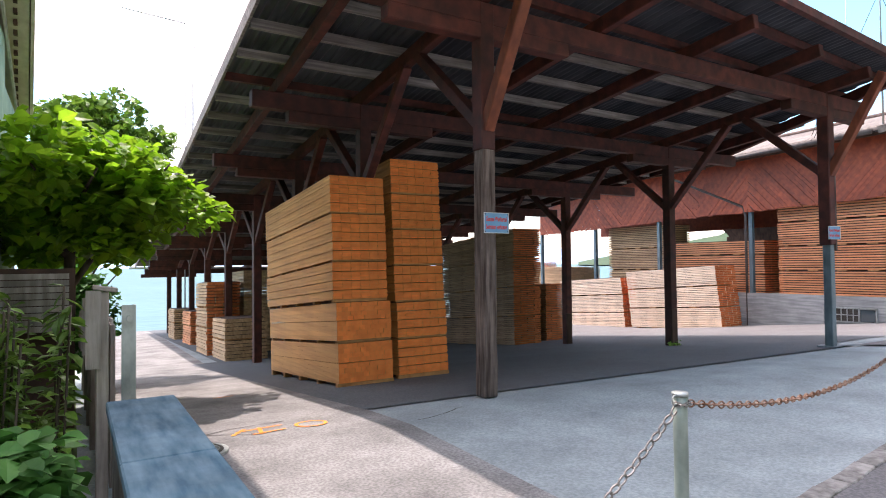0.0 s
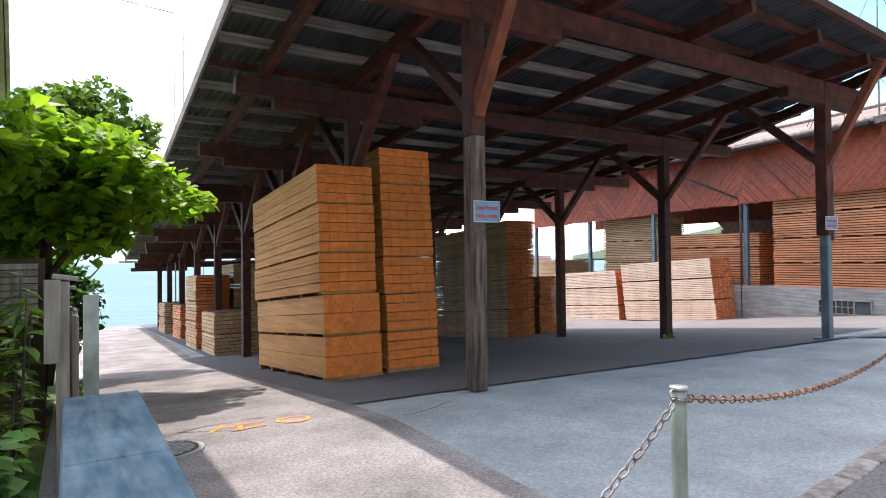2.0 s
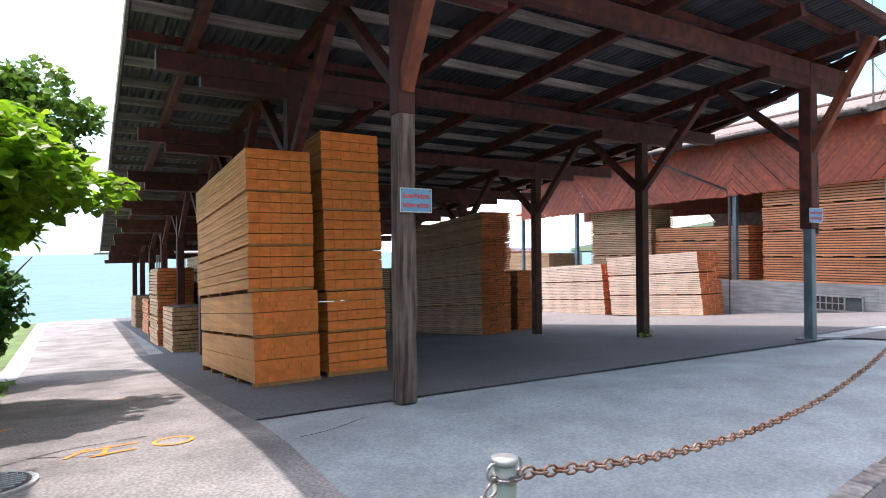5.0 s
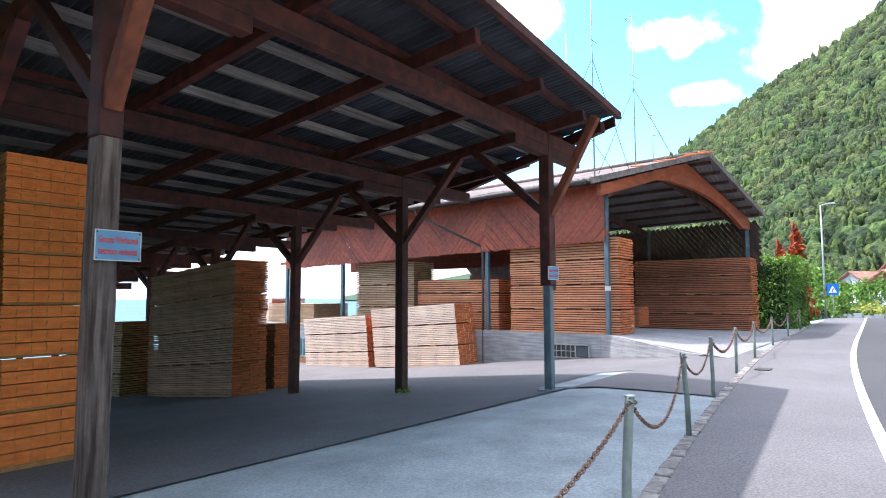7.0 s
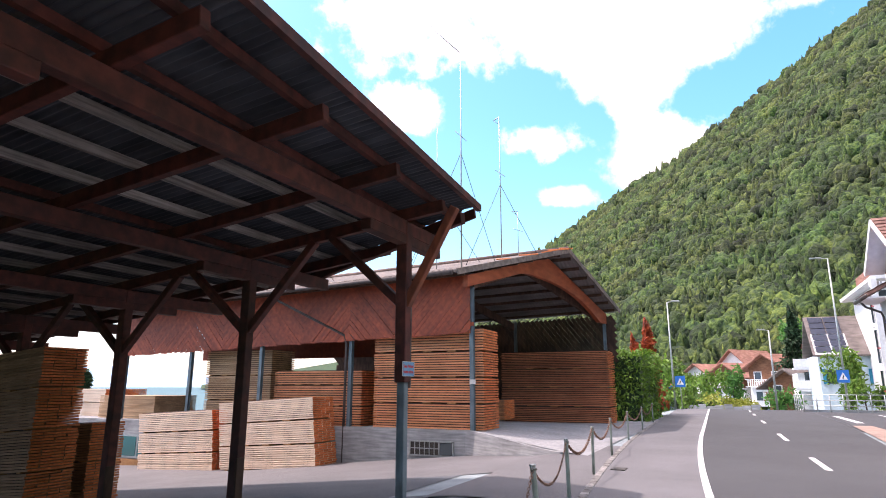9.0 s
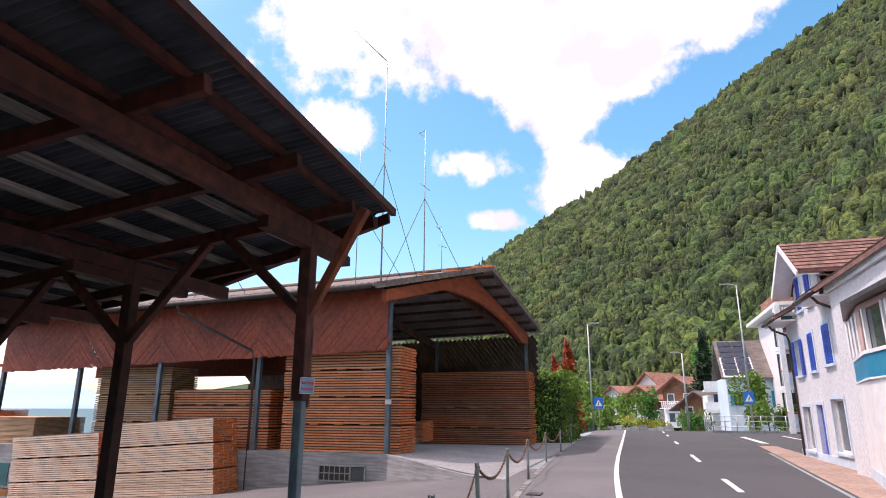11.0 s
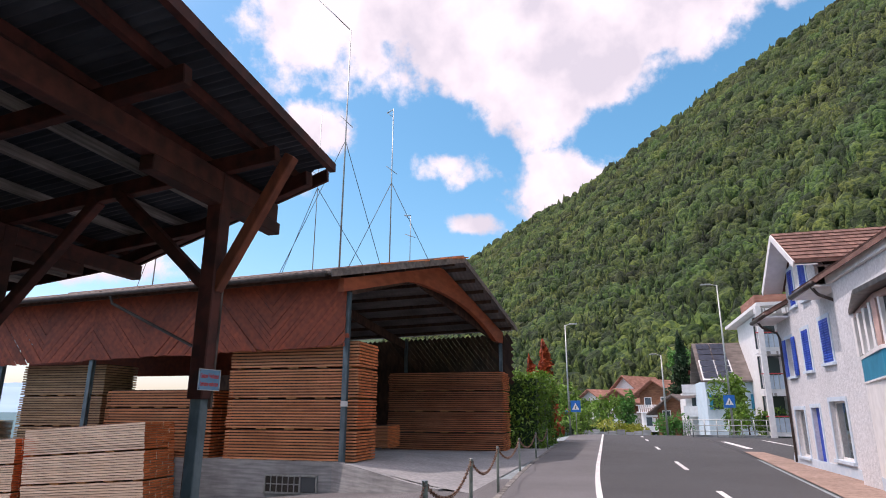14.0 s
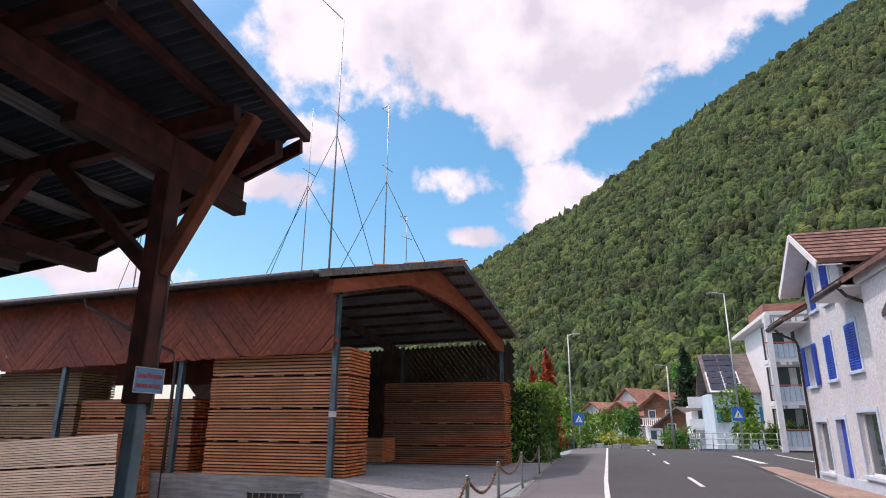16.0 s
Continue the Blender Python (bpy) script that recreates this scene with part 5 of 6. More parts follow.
M_CURTAIN = mat("pale_curtain", (0.5, 0.5, 0.5), (0.68, 0.68, 0.68), (16, 16, 1), 0.9, 0.2)

house = thing("white_house", "white rough-rendered house with blue shutters beside the road", "house")
HY = -5.1


def wall_with_holes(x0, x1, z0, z1, y, thick, holes, material, parent, gable=None):
    """A wall along x with rectangular openings cut through it; gable adds a peak."""
    xs = sorted({x0, x1, *[h[0] for h in holes], *[h[1] for h in holes]})
    zs = sorted({z0, z1, *[h[2] for h in holes], *[h[3] for h in holes]})
    bm = bmesh.new()
    for xa, xb in zip(xs, xs[1:]):
        za = None
        for k, (lo, hi) in enumerate(zip(zs, zs[1:])):
            mx, mz = (xa + xb) / 2, (lo + hi) / 2
            if any(h[0] < mx < h[1] and h[2] < mz < h[3] for h in holes):
                continue
            add_box(bm, (mx, y - thick / 2, mz), (xb - xa, thick, hi - lo))
    bmesh.ops.remove_doubles(bm, verts=bm.verts, dist=0.0005)
    return part("wall", bm, material, parent)


HOLES = [(29.80, 30.95, 0.30, 1.84), (28.13, 28.95, 0.0, 1.90), (25.72, 27.08, 0.45, 2.06),
         (30.1, 30.85, 3.0, 4.3), (28.12, 28.84, 3.06, 4.36), (26.06, 26.9, 3.16, 4.43)]
wall_with_holes(22.3, 31.9, 0.0, 5.2, HY, 0.3, HOLES, M_RENDER, house)
# gable front above
bm = bmesh.new()
GX0, GX1, GP = 26.55, 30.0, 28.25
pts = [(GX0, 5.2), (GX1, 5.2), (GX1, 6.05), (GP, 7.35), (GX0, 6.05)]
f = [bm.verts.new((x, HY, z)) for x, z in pts]
g = [bm.verts.new((x, HY - 0.3, z)) for x, z in pts]
bm.faces.new(f)
bm.faces.new(g[::-1])
for i in range(5):
    bm.faces.new((f[i], f[(i + 1) % 5], g[(i + 1) % 5], g[i]))
part("gable_wall", bm, M_RENDER, house)
box_part("gable_side", (GX0 + 0.1, -7.0, 5.6), (0.2, 3.6, 1.0), M_RENDER, house)
box_part("side_wall", (31.75, -9.6, 2.6), (0.3, 8.6, 5.2), M_RENDER, house)
box_part("side_wall", (18.6, -9.6, 3.0), (0.3, 9.0, 6.0), M_RENDER, house)
box_part("back_wall", (25, -14, 2.6), (13, 0.3, 5.2), M_RENDER, house)
box_part("plinth", (27.1, HY + 0.015, 0.14), (9.6, 0.03, 0.28), M_PALEBLUE, house)


def slope_roof(name, a, b, c, d, thick, material, parent, tile_rows=0, label=""):
    bm = bmesh.new()
    lo = [bm.verts.new(p) for p in (a, b, c, d)]
    hi = [bm.verts.new(Vector(p) + Vector((0, 0, thick))) for p in (a, b, c, d)]
    bm.faces.new(lo[::-1])
    bm.faces.new(hi)
    for i in range(4):
        bm.faces.new((lo[i], lo[(i + 1) % 4], hi[(i + 1) % 4], hi[i]))
    if tile_rows:
        A, B, C, D = [Vector(p) + Vector((0, 0, thick)) for p in (a, b, c, d)]
        nrm = (B - A).cross(D - A).normalized()
        if nrm.z < 0:
            nrm = -nrm
        for r in range(tile_rows):
            p, q = A.lerp(D, (r + 0.02) / tile_rows), B.lerp(C, (r + 0.02) / tile_rows)
            p2, q2 = A.lerp(D, (r + 1.05) / tile_rows), B.lerp(C, (r + 1.05) / tile_rows)
            m = max(2, int((q - p).length / 0.22))
            for k in range(m):
                u0, u1 = k / m, (k + 0.94) / m
                vs = [p.lerp(q, u0) + nrm * 0.045, p.lerp(q, u1) + nrm * 0.045, p2.lerp(q2, u1) + nrm * 0.01, p2.lerp(q2, u0) + nrm * 0.01]
                bm.faces.new([bm.verts.new(v) for v in vs])
                bm.faces.new([bm.verts.new(v) for v in (vs[0], vs[1], vs[1] - nrm * 0.04, vs[0] - nrm * 0.04)])
    return part(name, bm, material, parent, label)


M_HTILE = mat("red_brown_tile", (0.17, 0.085, 0.065), (0.27, 0.15, 0.115), (5, 5, 5), 0.85, 0.3, vary=0.35, island=True, stain=0.3)
slope_roof("roof", (16.2, -4.62, 5.24), (26.6, -4.40, 5.14), (26.6, -9.4, 7.9), (16.2, -9.4, 7.9), 0.12, M_HTILE, house, 14, "red-brown tiled roof slope")
slope_roof("roof", (29.9, -4.35, 5.10), (32.3, -4.35, 5.10), (32.3, -9.4, 7.9), (29.9, -9.4, 7.9), 0.12, M_HTILE, house, 14)
slope_roof("roof", (18.2, -14.4, 5.10), (32.3, -14.4, 5.10), (32.3, -9.4, 7.9), (18.2, -9.4, 7.9), 0.12, M_HTILE, house)
slope_roof("dormer_roof", (26.1, -9.0, 6.10), (26.1, -4.45, 6.10), (GP, -4.45, 7.52), (GP, -9.0, 7.52), 0.1, M_HTILE, house, 8, "tiled roof of the gable")
slope_roof("dormer_roof", (30.4, -4.45, 6.0), (30.4, -9.0, 6.0), (GP, -9.0, 7.52), (GP, -4.45, 7.52), 0.1, M_HTILE, house, 8)
for xa, za in ((26.1, 6.08), (30.4, 5.98)):
    beam_part("barge_board", (xa, -4.44, za - 0.02), (GP, -4.44, 7.50), 0.04, 0.2, M_WHITE, house, "white barge board")
    slope_roof("soffit", (xa, -5.08, za - 0.05), (xa, -4.46, za - 0.05), (GP, -4.46, 7.45), (GP, -5.08, 7.45), 0.02, M_WHITE, house)
for xa, xb in ((24.3, 26.5), (30.0, 32.3)):
    box_part("soffit", ((xa + xb) / 2, -4.72, 5.05), (xb - xa, 0.74, 0.05), M_WHITE, house)
    tube_part("gutter", [(xa, -4.32, 5.12), (xb, -4.32, 5.12)], 0.075, M_PIPE, house, "brown metal gutter", n=10)
for x in (31.45, 24.55):
    tube_part("downpipe", [(x, -4.34, 5.08), (x, -4.5, 4.85), (x, -4.98, 4.62), (x, -5.04, 4.4), (x, -5.04, 0.05)], 0.045, M_PIPE, house, "brown downpipe")
box_part("meter_box", (24.3, -5.0, 1.3), (0.3, 0.14, 0.35), M_STEEL, house)


def shutter(x0, x1, z0, z1, y, parent):
    s = box_part("shutter", ((x0 + x1) / 2, y, (z0 + z1) / 2), (x1 - x0, 0.03, z1 - z0), M_BLUE, parent, "blue louvred shutter", 0.004)
    n = int((z1 - z0) / 0.075)
    for k in range(n):
        z = z0 + 0.05 + (z1 - z0 - 0.1) * (k + 0.5) / n
        bm = bmesh.new()
        add_box(bm, ((x0 + x1) / 2, y + 0.022, z), (x1 - x0 - 0.07, 0.012, 0.045), Matrix.Rotation(0.5, 3, "X"))
        ob = part("louvre", bm, M_BLUE, s)


def surround(x0, x1, z0, z1, y, parent, sill=True):
    for c, s in ((((x0 + x1) / 2, y, z1 + 0.06), (x1 - x0 + 0.24, 0.03, 0.12)), ((x0 - 0.06, y, (z0 + z1) / 2), (0.12, 0.03, z1 - z0)), ((x1 + 0.06, y, (z0 + z1) / 2), (0.12, 0.03, z1 - z0))):
        box_part("surround", c, s, M_PALEBLUE, parent)
    if sill:
        box_part("sill", ((x0 + x1) / 2, y + 0.03, z0 - 0.05), (x1 - x0 + 0.26, 0.1, 0.09), M_PALEBLUE, parent, "", 0.006)


def window(x0, x1, z0, z1, y, parent, bars=1, curtain=True):
    w = box_part("window", ((x0 + x1) / 2, y - 0.16, (z0 + z1) / 2), (x1 - x0, 0.02, z1 - z0), M_GLASS, parent, "white-framed window")
    t = 0.055
    for c, s in ((((x0 + x1) / 2, y - 0.14, z1 - t / 2), (x1 - x0, 0.05, t)), (((x0 + x1) / 2, y - 0.14, z0 + t / 2), (x1 - x0, 0.05, t)),
                 ((x0 + t / 2, y - 0.14, (z0 + z1) / 2), (t, 0.05, z1 - z0)), ((x1 - t / 2, y - 0.14, (z0 + z1) / 2), (t, 0.05, z1 - z0))):
        box_part("frame", c, s, M_WHITE, w)
    for k in range(bars):
        x = x0 + (x1 - x0) * (k + 1) / (bars + 1)
        box_part("mullion", (x, y - 0.135, (z0 + z1) / 2), (0.06, 0.05, z1 - z0), M_WHITE, w)


for h in HOLES[2:3] + HOLES[0:1]:
    window(*h, HY, house, 0)
    surround(*h, HY + 0.012, house)
surround(*HOLES[1], HY + 0.012, house, False)
d1 = box_part("door", (28.54, HY - 0.14, 0.95), (0.80, 0.05, 1.88), M_BLUE, house, "closed blue front door", 0.006)
box_part("door_handle", (28.25, HY - 0.10, 0.95), (0.03, 0.04, 0.16), M_GALV, d1)
window(*HOLES[3], HY, house, 1)
shutter(29.68, 30.06, 2.98, 4.3, HY + 0.04, house)
shutter(30.89, 31.27, 2.98, 4.3, HY + 0.04, house)
surround(*HOLES[3], HY + 0.008, house)
for h in HOLES[4:]:
    mid = (h[0] + h[1]) / 2
    shutter(h[0], mid - 0.005, h[2], h[3], HY + 0.01, house)
    shutter(mid + 0.005, h[1], h[2], h[3], HY + 0.01, house)
    surround(*h, HY + 0.012, house)
for x0, x1, z0, z1 in ((28.9, 29.42, 5.28, 6.5), (27.45, 28.08, 5.28, 6.5)):
    mid = (x0 + x1) / 2
    shutter(x0, mid - 0.005, z0, z1, HY + 0.03, house)
    shutter(mid + 0.005, x1, z0, z1, HY + 0.03, house)
    surround(x0, x1, z0, z1, HY + 0.012, house)
# nearer part of the front, with the bay
box_part("front_wall", (20.4, -4.93, 2.6), (7.7, 0.36, 5.2), M_RENDER, house)
box_part("fascia", (20.4, -4.70, 5.18), (7.9, 0.09, 0.20), M_WHITE, house, "white fascia board")
bay = thing("bay_window", "canted bay with white windows above a teal band", "window")


def bay_prism(name, z0, z1, grow, material, label=""):
    bm = bmesh.new()
    add_prism(bm, [(23.1 + grow, -4.76), (20.2 + grow * 0.6, -4.2 + grow), (16.6, -4.2 + grow), (16.6, -4.76)], z0, z1)
    return part(name, bm, material, bay, label)


M_PINK = mat("pinkish_frame", (0.50, 0.33, 0.29), (0.60, 0.42, 0.37), (6, 6, 6), 0.7, 0.1)
bay_prism("base", 0.32, 2.40, 0.0, M_WHITE, "smooth pale base of the bay")
bay_prism("base_plinth", 0.0, 0.32, 0.02, M_PALEBLUE, "pale blue plinth of the bay")
bay_prism("drip_ledge", 2.40, 2.44, 0.05, M_WHITE)
bay_prism("band", 2.44, 2.96, 0.02, M_TEAL, "teal band under the windows")
bay_prism("sill_rail", 2.96, 3.04, 0.05, M_WHITE)
bay_prism("glazing", 3.04, 3.98, -0.06, M_GLASS)
bay_prism("head_rail", 3.96, 4.08, 0.02, M_PINK, "pinkish head rail")
bay_prism("canopy", 4.10, 4.20, 0.30, M_PIPE, "dark metal canopy")
A_, B_ = Vector((23.05, -4.74, 3.5)), Vector((20.25, -4.2, 3.5))
for k, f in enumerate((0.02, 0.3, 0.58, 0.86)):
    box_part("mullion", A_.lerp(B_, f), (0.13, 0.09, 0.94), M_WHITE, bay)
box_part("corner_post", (20.2, -4.22, 3.5), (0.24, 0.12, 0.94), M_PINK, bay, "pinkish corner post")
for x in (19.95, 18.75, 18.5, 17.3, 17.05):
    box_part("mullion", (x, -4.21, 3.5), (0.10, 0.08, 0.94), M_WHITE, bay)
for x in (19.7, 19.0, 18.2, 17.5):
    box_part("curtain", (x, -4.27, 3.5), (0.34, 0.008, 0.9), M_CURTAIN, bay)

# ---- street furniture ----


def street_lamp(x, y, h, arm):
    z = ground_z(x, y)
    l = thing("street_lamp", "tall grey steel street lamp with a flat head", "street lamp", "street lamps along the road")
    tube_part("pole", [(x, y, z), (x, y, z + h * 0.5), (x, y, z + h)], 0.085, M_GALV, l, n=10, r2=0.05)
    tube_part("arm", [(x, y, z + h - 0.03), (x, y + arm * 0.5, z + h + 0.05)], 0.035, M_GALV, l, n=6)
    box_part("head", (x, y + arm * 0.75, z + h + 0.07), (0.24, abs(arm) * 0.75, 0.09), M_GALV, l, "", 0.02)
    return l


street_lamp(57.5, -7.25, 11.6, 1.1)
street_lamp(58.5, 4.85, 9.0, -0.9)
street_lamp(60.0, -2.75, 6.4, 0.8)


def crossing_sign(x, y, z, pole=True):
    s = thing("crossing_sign", "blue square pedestrian crossing sign with white triangle", "road sign", "pedestrian crossing signs")
    box_part("plate", (x, y, z), (0.02, 0.80, 0.92), mat_sign_blue, s, bevel=0.004)
    bm = bmesh.new()
    vs = [bm.verts.new((x - 0.013, y + dy, z + dz)) for dy, dz in ((-0.29, -0.26), (0.29, -0.26), (0.0, 0.29))]
    bm.faces.new(vs)
    part("triangle", bm, M_WHITE, s)
    bm = bmesh.new()
    add_box(bm, (x - 0.017, y, z - 0.06), (0.004, 0.07, 0.26), Matrix.Rotation(0.3, 3, "X"))
    part("symbol", bm, M_RUST, s)
    if pole:
        zg = ground_z(x, y)
        tube_part("pole", [(x + 0.05, y, zg), (x + 0.05, y, z + 0.46)], 0.035, M_GALV, s, n=8)
    return s


mat_sign_blue = mat("sign_blue", (0.01, 0.15, 0.5), (0.015, 0.18, 0.58), (5, 5, 5), 0.4, 0.0, stain=0.05)
crossing_sign(57.3, -7.15, 2.6, False)
crossing_sign(59.0, 4.35, 2.25)
ns = thing("parking_sign", "round red and blue sign on the lamp pole", "road sign")
tube_part("disc", [(58.40, 5.1, 1.8), (58.38, 5.1, 1.8)], 0.26, M_REDTEXT, ns, n=18)
tube_part("disc_face", [(58.385, 5.1, 1.8), (58.37, 5.1, 1.8)], 0.19, mat_sign_blue, ns, n=18)
rail = thing("railing", "grey metal railing beside the side road", "railing")
for k in range(9):
    y = -4.35 - 0.85 * k
    tube_part("rail_post", [(57.0, y, 0.0), (57.0, y, 1.25)], 0.04, M_GALV, rail, n=6)
for z in (0.45, 0.85, 1.25):
    tube_part("rail_bar", [(57.0, -4.3, z), (57.0, -11.5, z)], 0.032, M_GALV, rail, n=6)
for k in range(1, 5):
    x = 57.0 + 1.6 * k
    tube_part("rail_post", [(x, -4.3, ground_z(x, -4.3)), (x, -4.3, 1.2)], 0.04, M_GALV, rail, n=6)
for z in (0.45, 0.85, 1.25):
    tube_part("rail_bar", [(57.0, -4.3, z), (63.5, -4.3, z - 0.1)], 0.032, M_GALV, rail, n=6)
box_part("rail_kerb", (57.4, -7.9, 0.06), (0.5, 7.4, 0.2), M_RAWCONC, rail)

# ---- houses further on ----
M_CHALET = mat("chalet_wood", (0.16, 0.065, 0.03), (0.27, 0.12, 0.06), (2, 2, 9), 0.8, 0.2, stain=0.25)
M_CROOF = mat("chalet_roof_tile", (0.26, 0.115, 0.08), (0.40, 0.20, 0.145), (1.2, 1.2, 5), 0.9, 0.5, stain=0.3, stain_scale=0.4)
M_GREYROOF = mat("grey_brown_roof", (0.12, 0.10, 0.09), (0.2, 0.17, 0.155), (1.2, 1.2, 5), 0.9, 0.5, stain=0.3, stain_scale=0.4)
M_LTBLUE = mat("light_blue_render", (0.48, 0.62, 0.70), (0.58, 0.70, 0.77), (4, 4, 4), 0.9, 0.2, stain=0.08)
M_SOLAR = mat("solar_panel", (0.02, 0.026, 0.045), (0.035, 0.045, 0.07), (2, 2, 2), 0.25, 0.0, metal=0.3)
M_AWNING = mat("striped_awning", (0.35, 0.33, 0.31), (0.85, 0.84, 0.82), (0.1, 5.5, 0.1), 0.9, 0.0, detail=0, stain=0.05, spread=(0.48, 0.52))


def chalet(label, x, y, z, w, d, h, rise, wall, roof, upper=None, balcony=True, over=0.9, turn=-38):
    """A gabled house whose gable looks towards -x; w along y, d along x."""
    c = thing("chalet", label, "house", "houses of the village")
    box_part("wall", (x + d / 2, y, z + h * 0.25), (d, w, h * 0.5), wall, c)
    box_part("upper_wall", (x + d / 2, y, z + h * 0.75), (d + 0.02, w, h * 0.5), upper or wall, c)
    for xx in (x, x + d):
        bm = bmesh.new()
        bm.faces.new([bm.verts.new((xx, y + s * w / 2, z + h)) for s in (-1, 1)] + [bm.verts.new((xx, y, z + h + rise))])
        part("gable", bm, upper or wall, c)
    k = 1 + 2 * over / w
    for s in (-1, 1):
        slope_roof("roof", (x - over, y + s * w / 2 * k, z + h - rise * (k - 1)), (x + d + over, y + s * w / 2 * k, z + h - rise * (k - 1)), (x + d + over, y, z + h + rise), (x - over, y, z + h + rise), 0.16, roof, c)
    n = max(2, int(w / 2.2))
    for fl in range(2):
        for i in range(n):
            yy = y - w / 2 + w * (i + 0.5) / n
            zz = z + h * (0.16 + 0.5 * fl)
            wn_ = box_part("window", (x - 0.02, yy, zz + 0.5), (0.06, 0.9, 1.1), M_GLASS, c)
            for dy in (-0.5, 0.5):
                box_part("frame", (x - 0.04, yy + dy, zz + 0.5), (0.06, 0.1, 1.3), M_WHITE, wn_)
            for dz in (-0.6, 0.6):
                box_part("frame", (x - 0.04, yy, zz + 0.5 + dz), (0.06, 1.1, 0.1), M_WHITE, wn_)
    if balcony:
        b = box_part("balcony", (x - 0.55, y, z + h * 0.5), (1.1, w * 0.96, 0.12), wall if wall is M_WHITE else M_CHALET, c)
        for i in range(int(w * 3)):
            box_part("baluster", (x - 1.05, y - w * 0.46 + w * 0.92 * i / (w * 3), z + h * 0.5 + 0.45), (0.04, 0.14, 0.8), wall if wall is M_WHITE else M_CHALET, b)
        box_part("handrail", (x - 1.05, y, z + h * 0.5 + 0.9), (0.09, w * 0.96, 0.07), wall if wall is M_WHITE else M_CHALET, b)
    c.matrix_basis = Matrix.Translation((x, y, 0)) @ Matrix.Rotation(radians(turn), 4, "Z") @ Matrix.Translation((-x, -y, 0))
    return c


chalet("red-roofed wooden chalet with a carved balcony", 98, 0.9, 0.0, 5.4, 6, 3.4, 1.6, M_WHITE, M_CROOF, M_CHALET)
chalet("tall chalet with brown gable and white ground floor", 92, -3.9, -0.6, 5.0, 6, 4.9, 1.6, M_WHITE, M_CROOF, M_CHALET)
chalet("white house with red-brown roof further back", 112, 5.2, 0.8, 5.0, 8, 3.0, 1.6, M_WHITE, M_CROOF, None, False)
chalet("white gabled house behind the chalets", 116, -0.4, 2.6, 5.0, 8, 3.0, 2.2, M_WHITE, M_CROOF, None, False)
chalet("low brown wooden house with a wide roof", 82, -5.4, -1.4, 5.0, 6, 3.5, 1.6, M_CHALET, M_GREYROOF, None, True)
chalet("dark red-brown house on the slope above", 96, -11.0, 4.0, 5.0, 7, 3.6, 2.2, M_CHALET, M_CROOF, None, False)

sol = thing("solar_house", "light blue house with a steep roof of solar panels", "house")
box_part("wall", (70, -9.5, 1.8), (8, 5.6, 5.6), M_LTBLUE, sol)
slope_roof("roof", (65.4, -12.6, 4.4), (65.4, -6.3, 4.4), (69.5, -6.3, 8.1), (69.5, -12.6, 8.1), 0.15, M_GREYROOF, sol)
slope_roof("roof", (74.4, -6.3, 4.2), (74.4, -12.6, 4.2), (69.5, -12.6, 8.1), (69.5, -6.3, 8.1), 0.15, M_GREYROOF, sol)
for r in range(6):
    for q in range(2):
        a = Vector((65.5, 0, 4.62)).lerp(Vector((69.3, 0, 8.05)), (r + 0.05) / 6)
        b = Vector((65.5, 0, 4.62)).lerp(Vector((69.3, 0, 8.05)), (r + 0.93) / 6)
        y0, y1 = -6.6 - 1.25 * q, -7.75 - 1.25 * q
        bm = bmesh.new()
        add_quad(bm, (a.x - 0.05, y0, a.z + 0.14), (a.x - 0.05, y1, a.z + 0.14), (b.x - 0.05, y1, b.z + 0.14), (b.x - 0.05, y0, b.z + 0.14))
        part("solar_panel", bm, M_SOLAR, sol)
slope_roof("panel_frame", (65.42, -9.15, 4.56), (65.42, -6.5, 4.56), (69.35, -6.5, 8.03), (69.35, -9.15, 8.03), 0.05, M_WHITE, sol, 0, "pale frame behind the solar panels")
for k in range(3):
    w_ = box_part("window", (65.97, -7.6 - 1.7 * k, 2.7), (0.08, 0.8, 1.2), M_GLASS, sol)
    box_part("shutter", (65.93, -7.05 - 1.7 * k, 2.7), (0.06, 0.3, 1.3), M_TEAL, sol)
terr = thing("terrace_house", "white flat-roofed house with balconies", "house")
box_part("wall", (78, -7.6, 0.6), (6, 3.6, 5.2), M_WHITE, terr)
for z in (1.5, 3.6):
    b = box_part("balcony", (74.2, -7.4, z), (1.8, 4.0, 0.18), M_WHITE, terr)
    box_part("parapet", (73.35, -7.4, z + 0.5), (0.1, 4.0, 0.9), M_WHITE, b)
box_part("window", (74.97, -7.6, 2.6), (0.08, 2.4, 1.4), M_GLASS, terr)

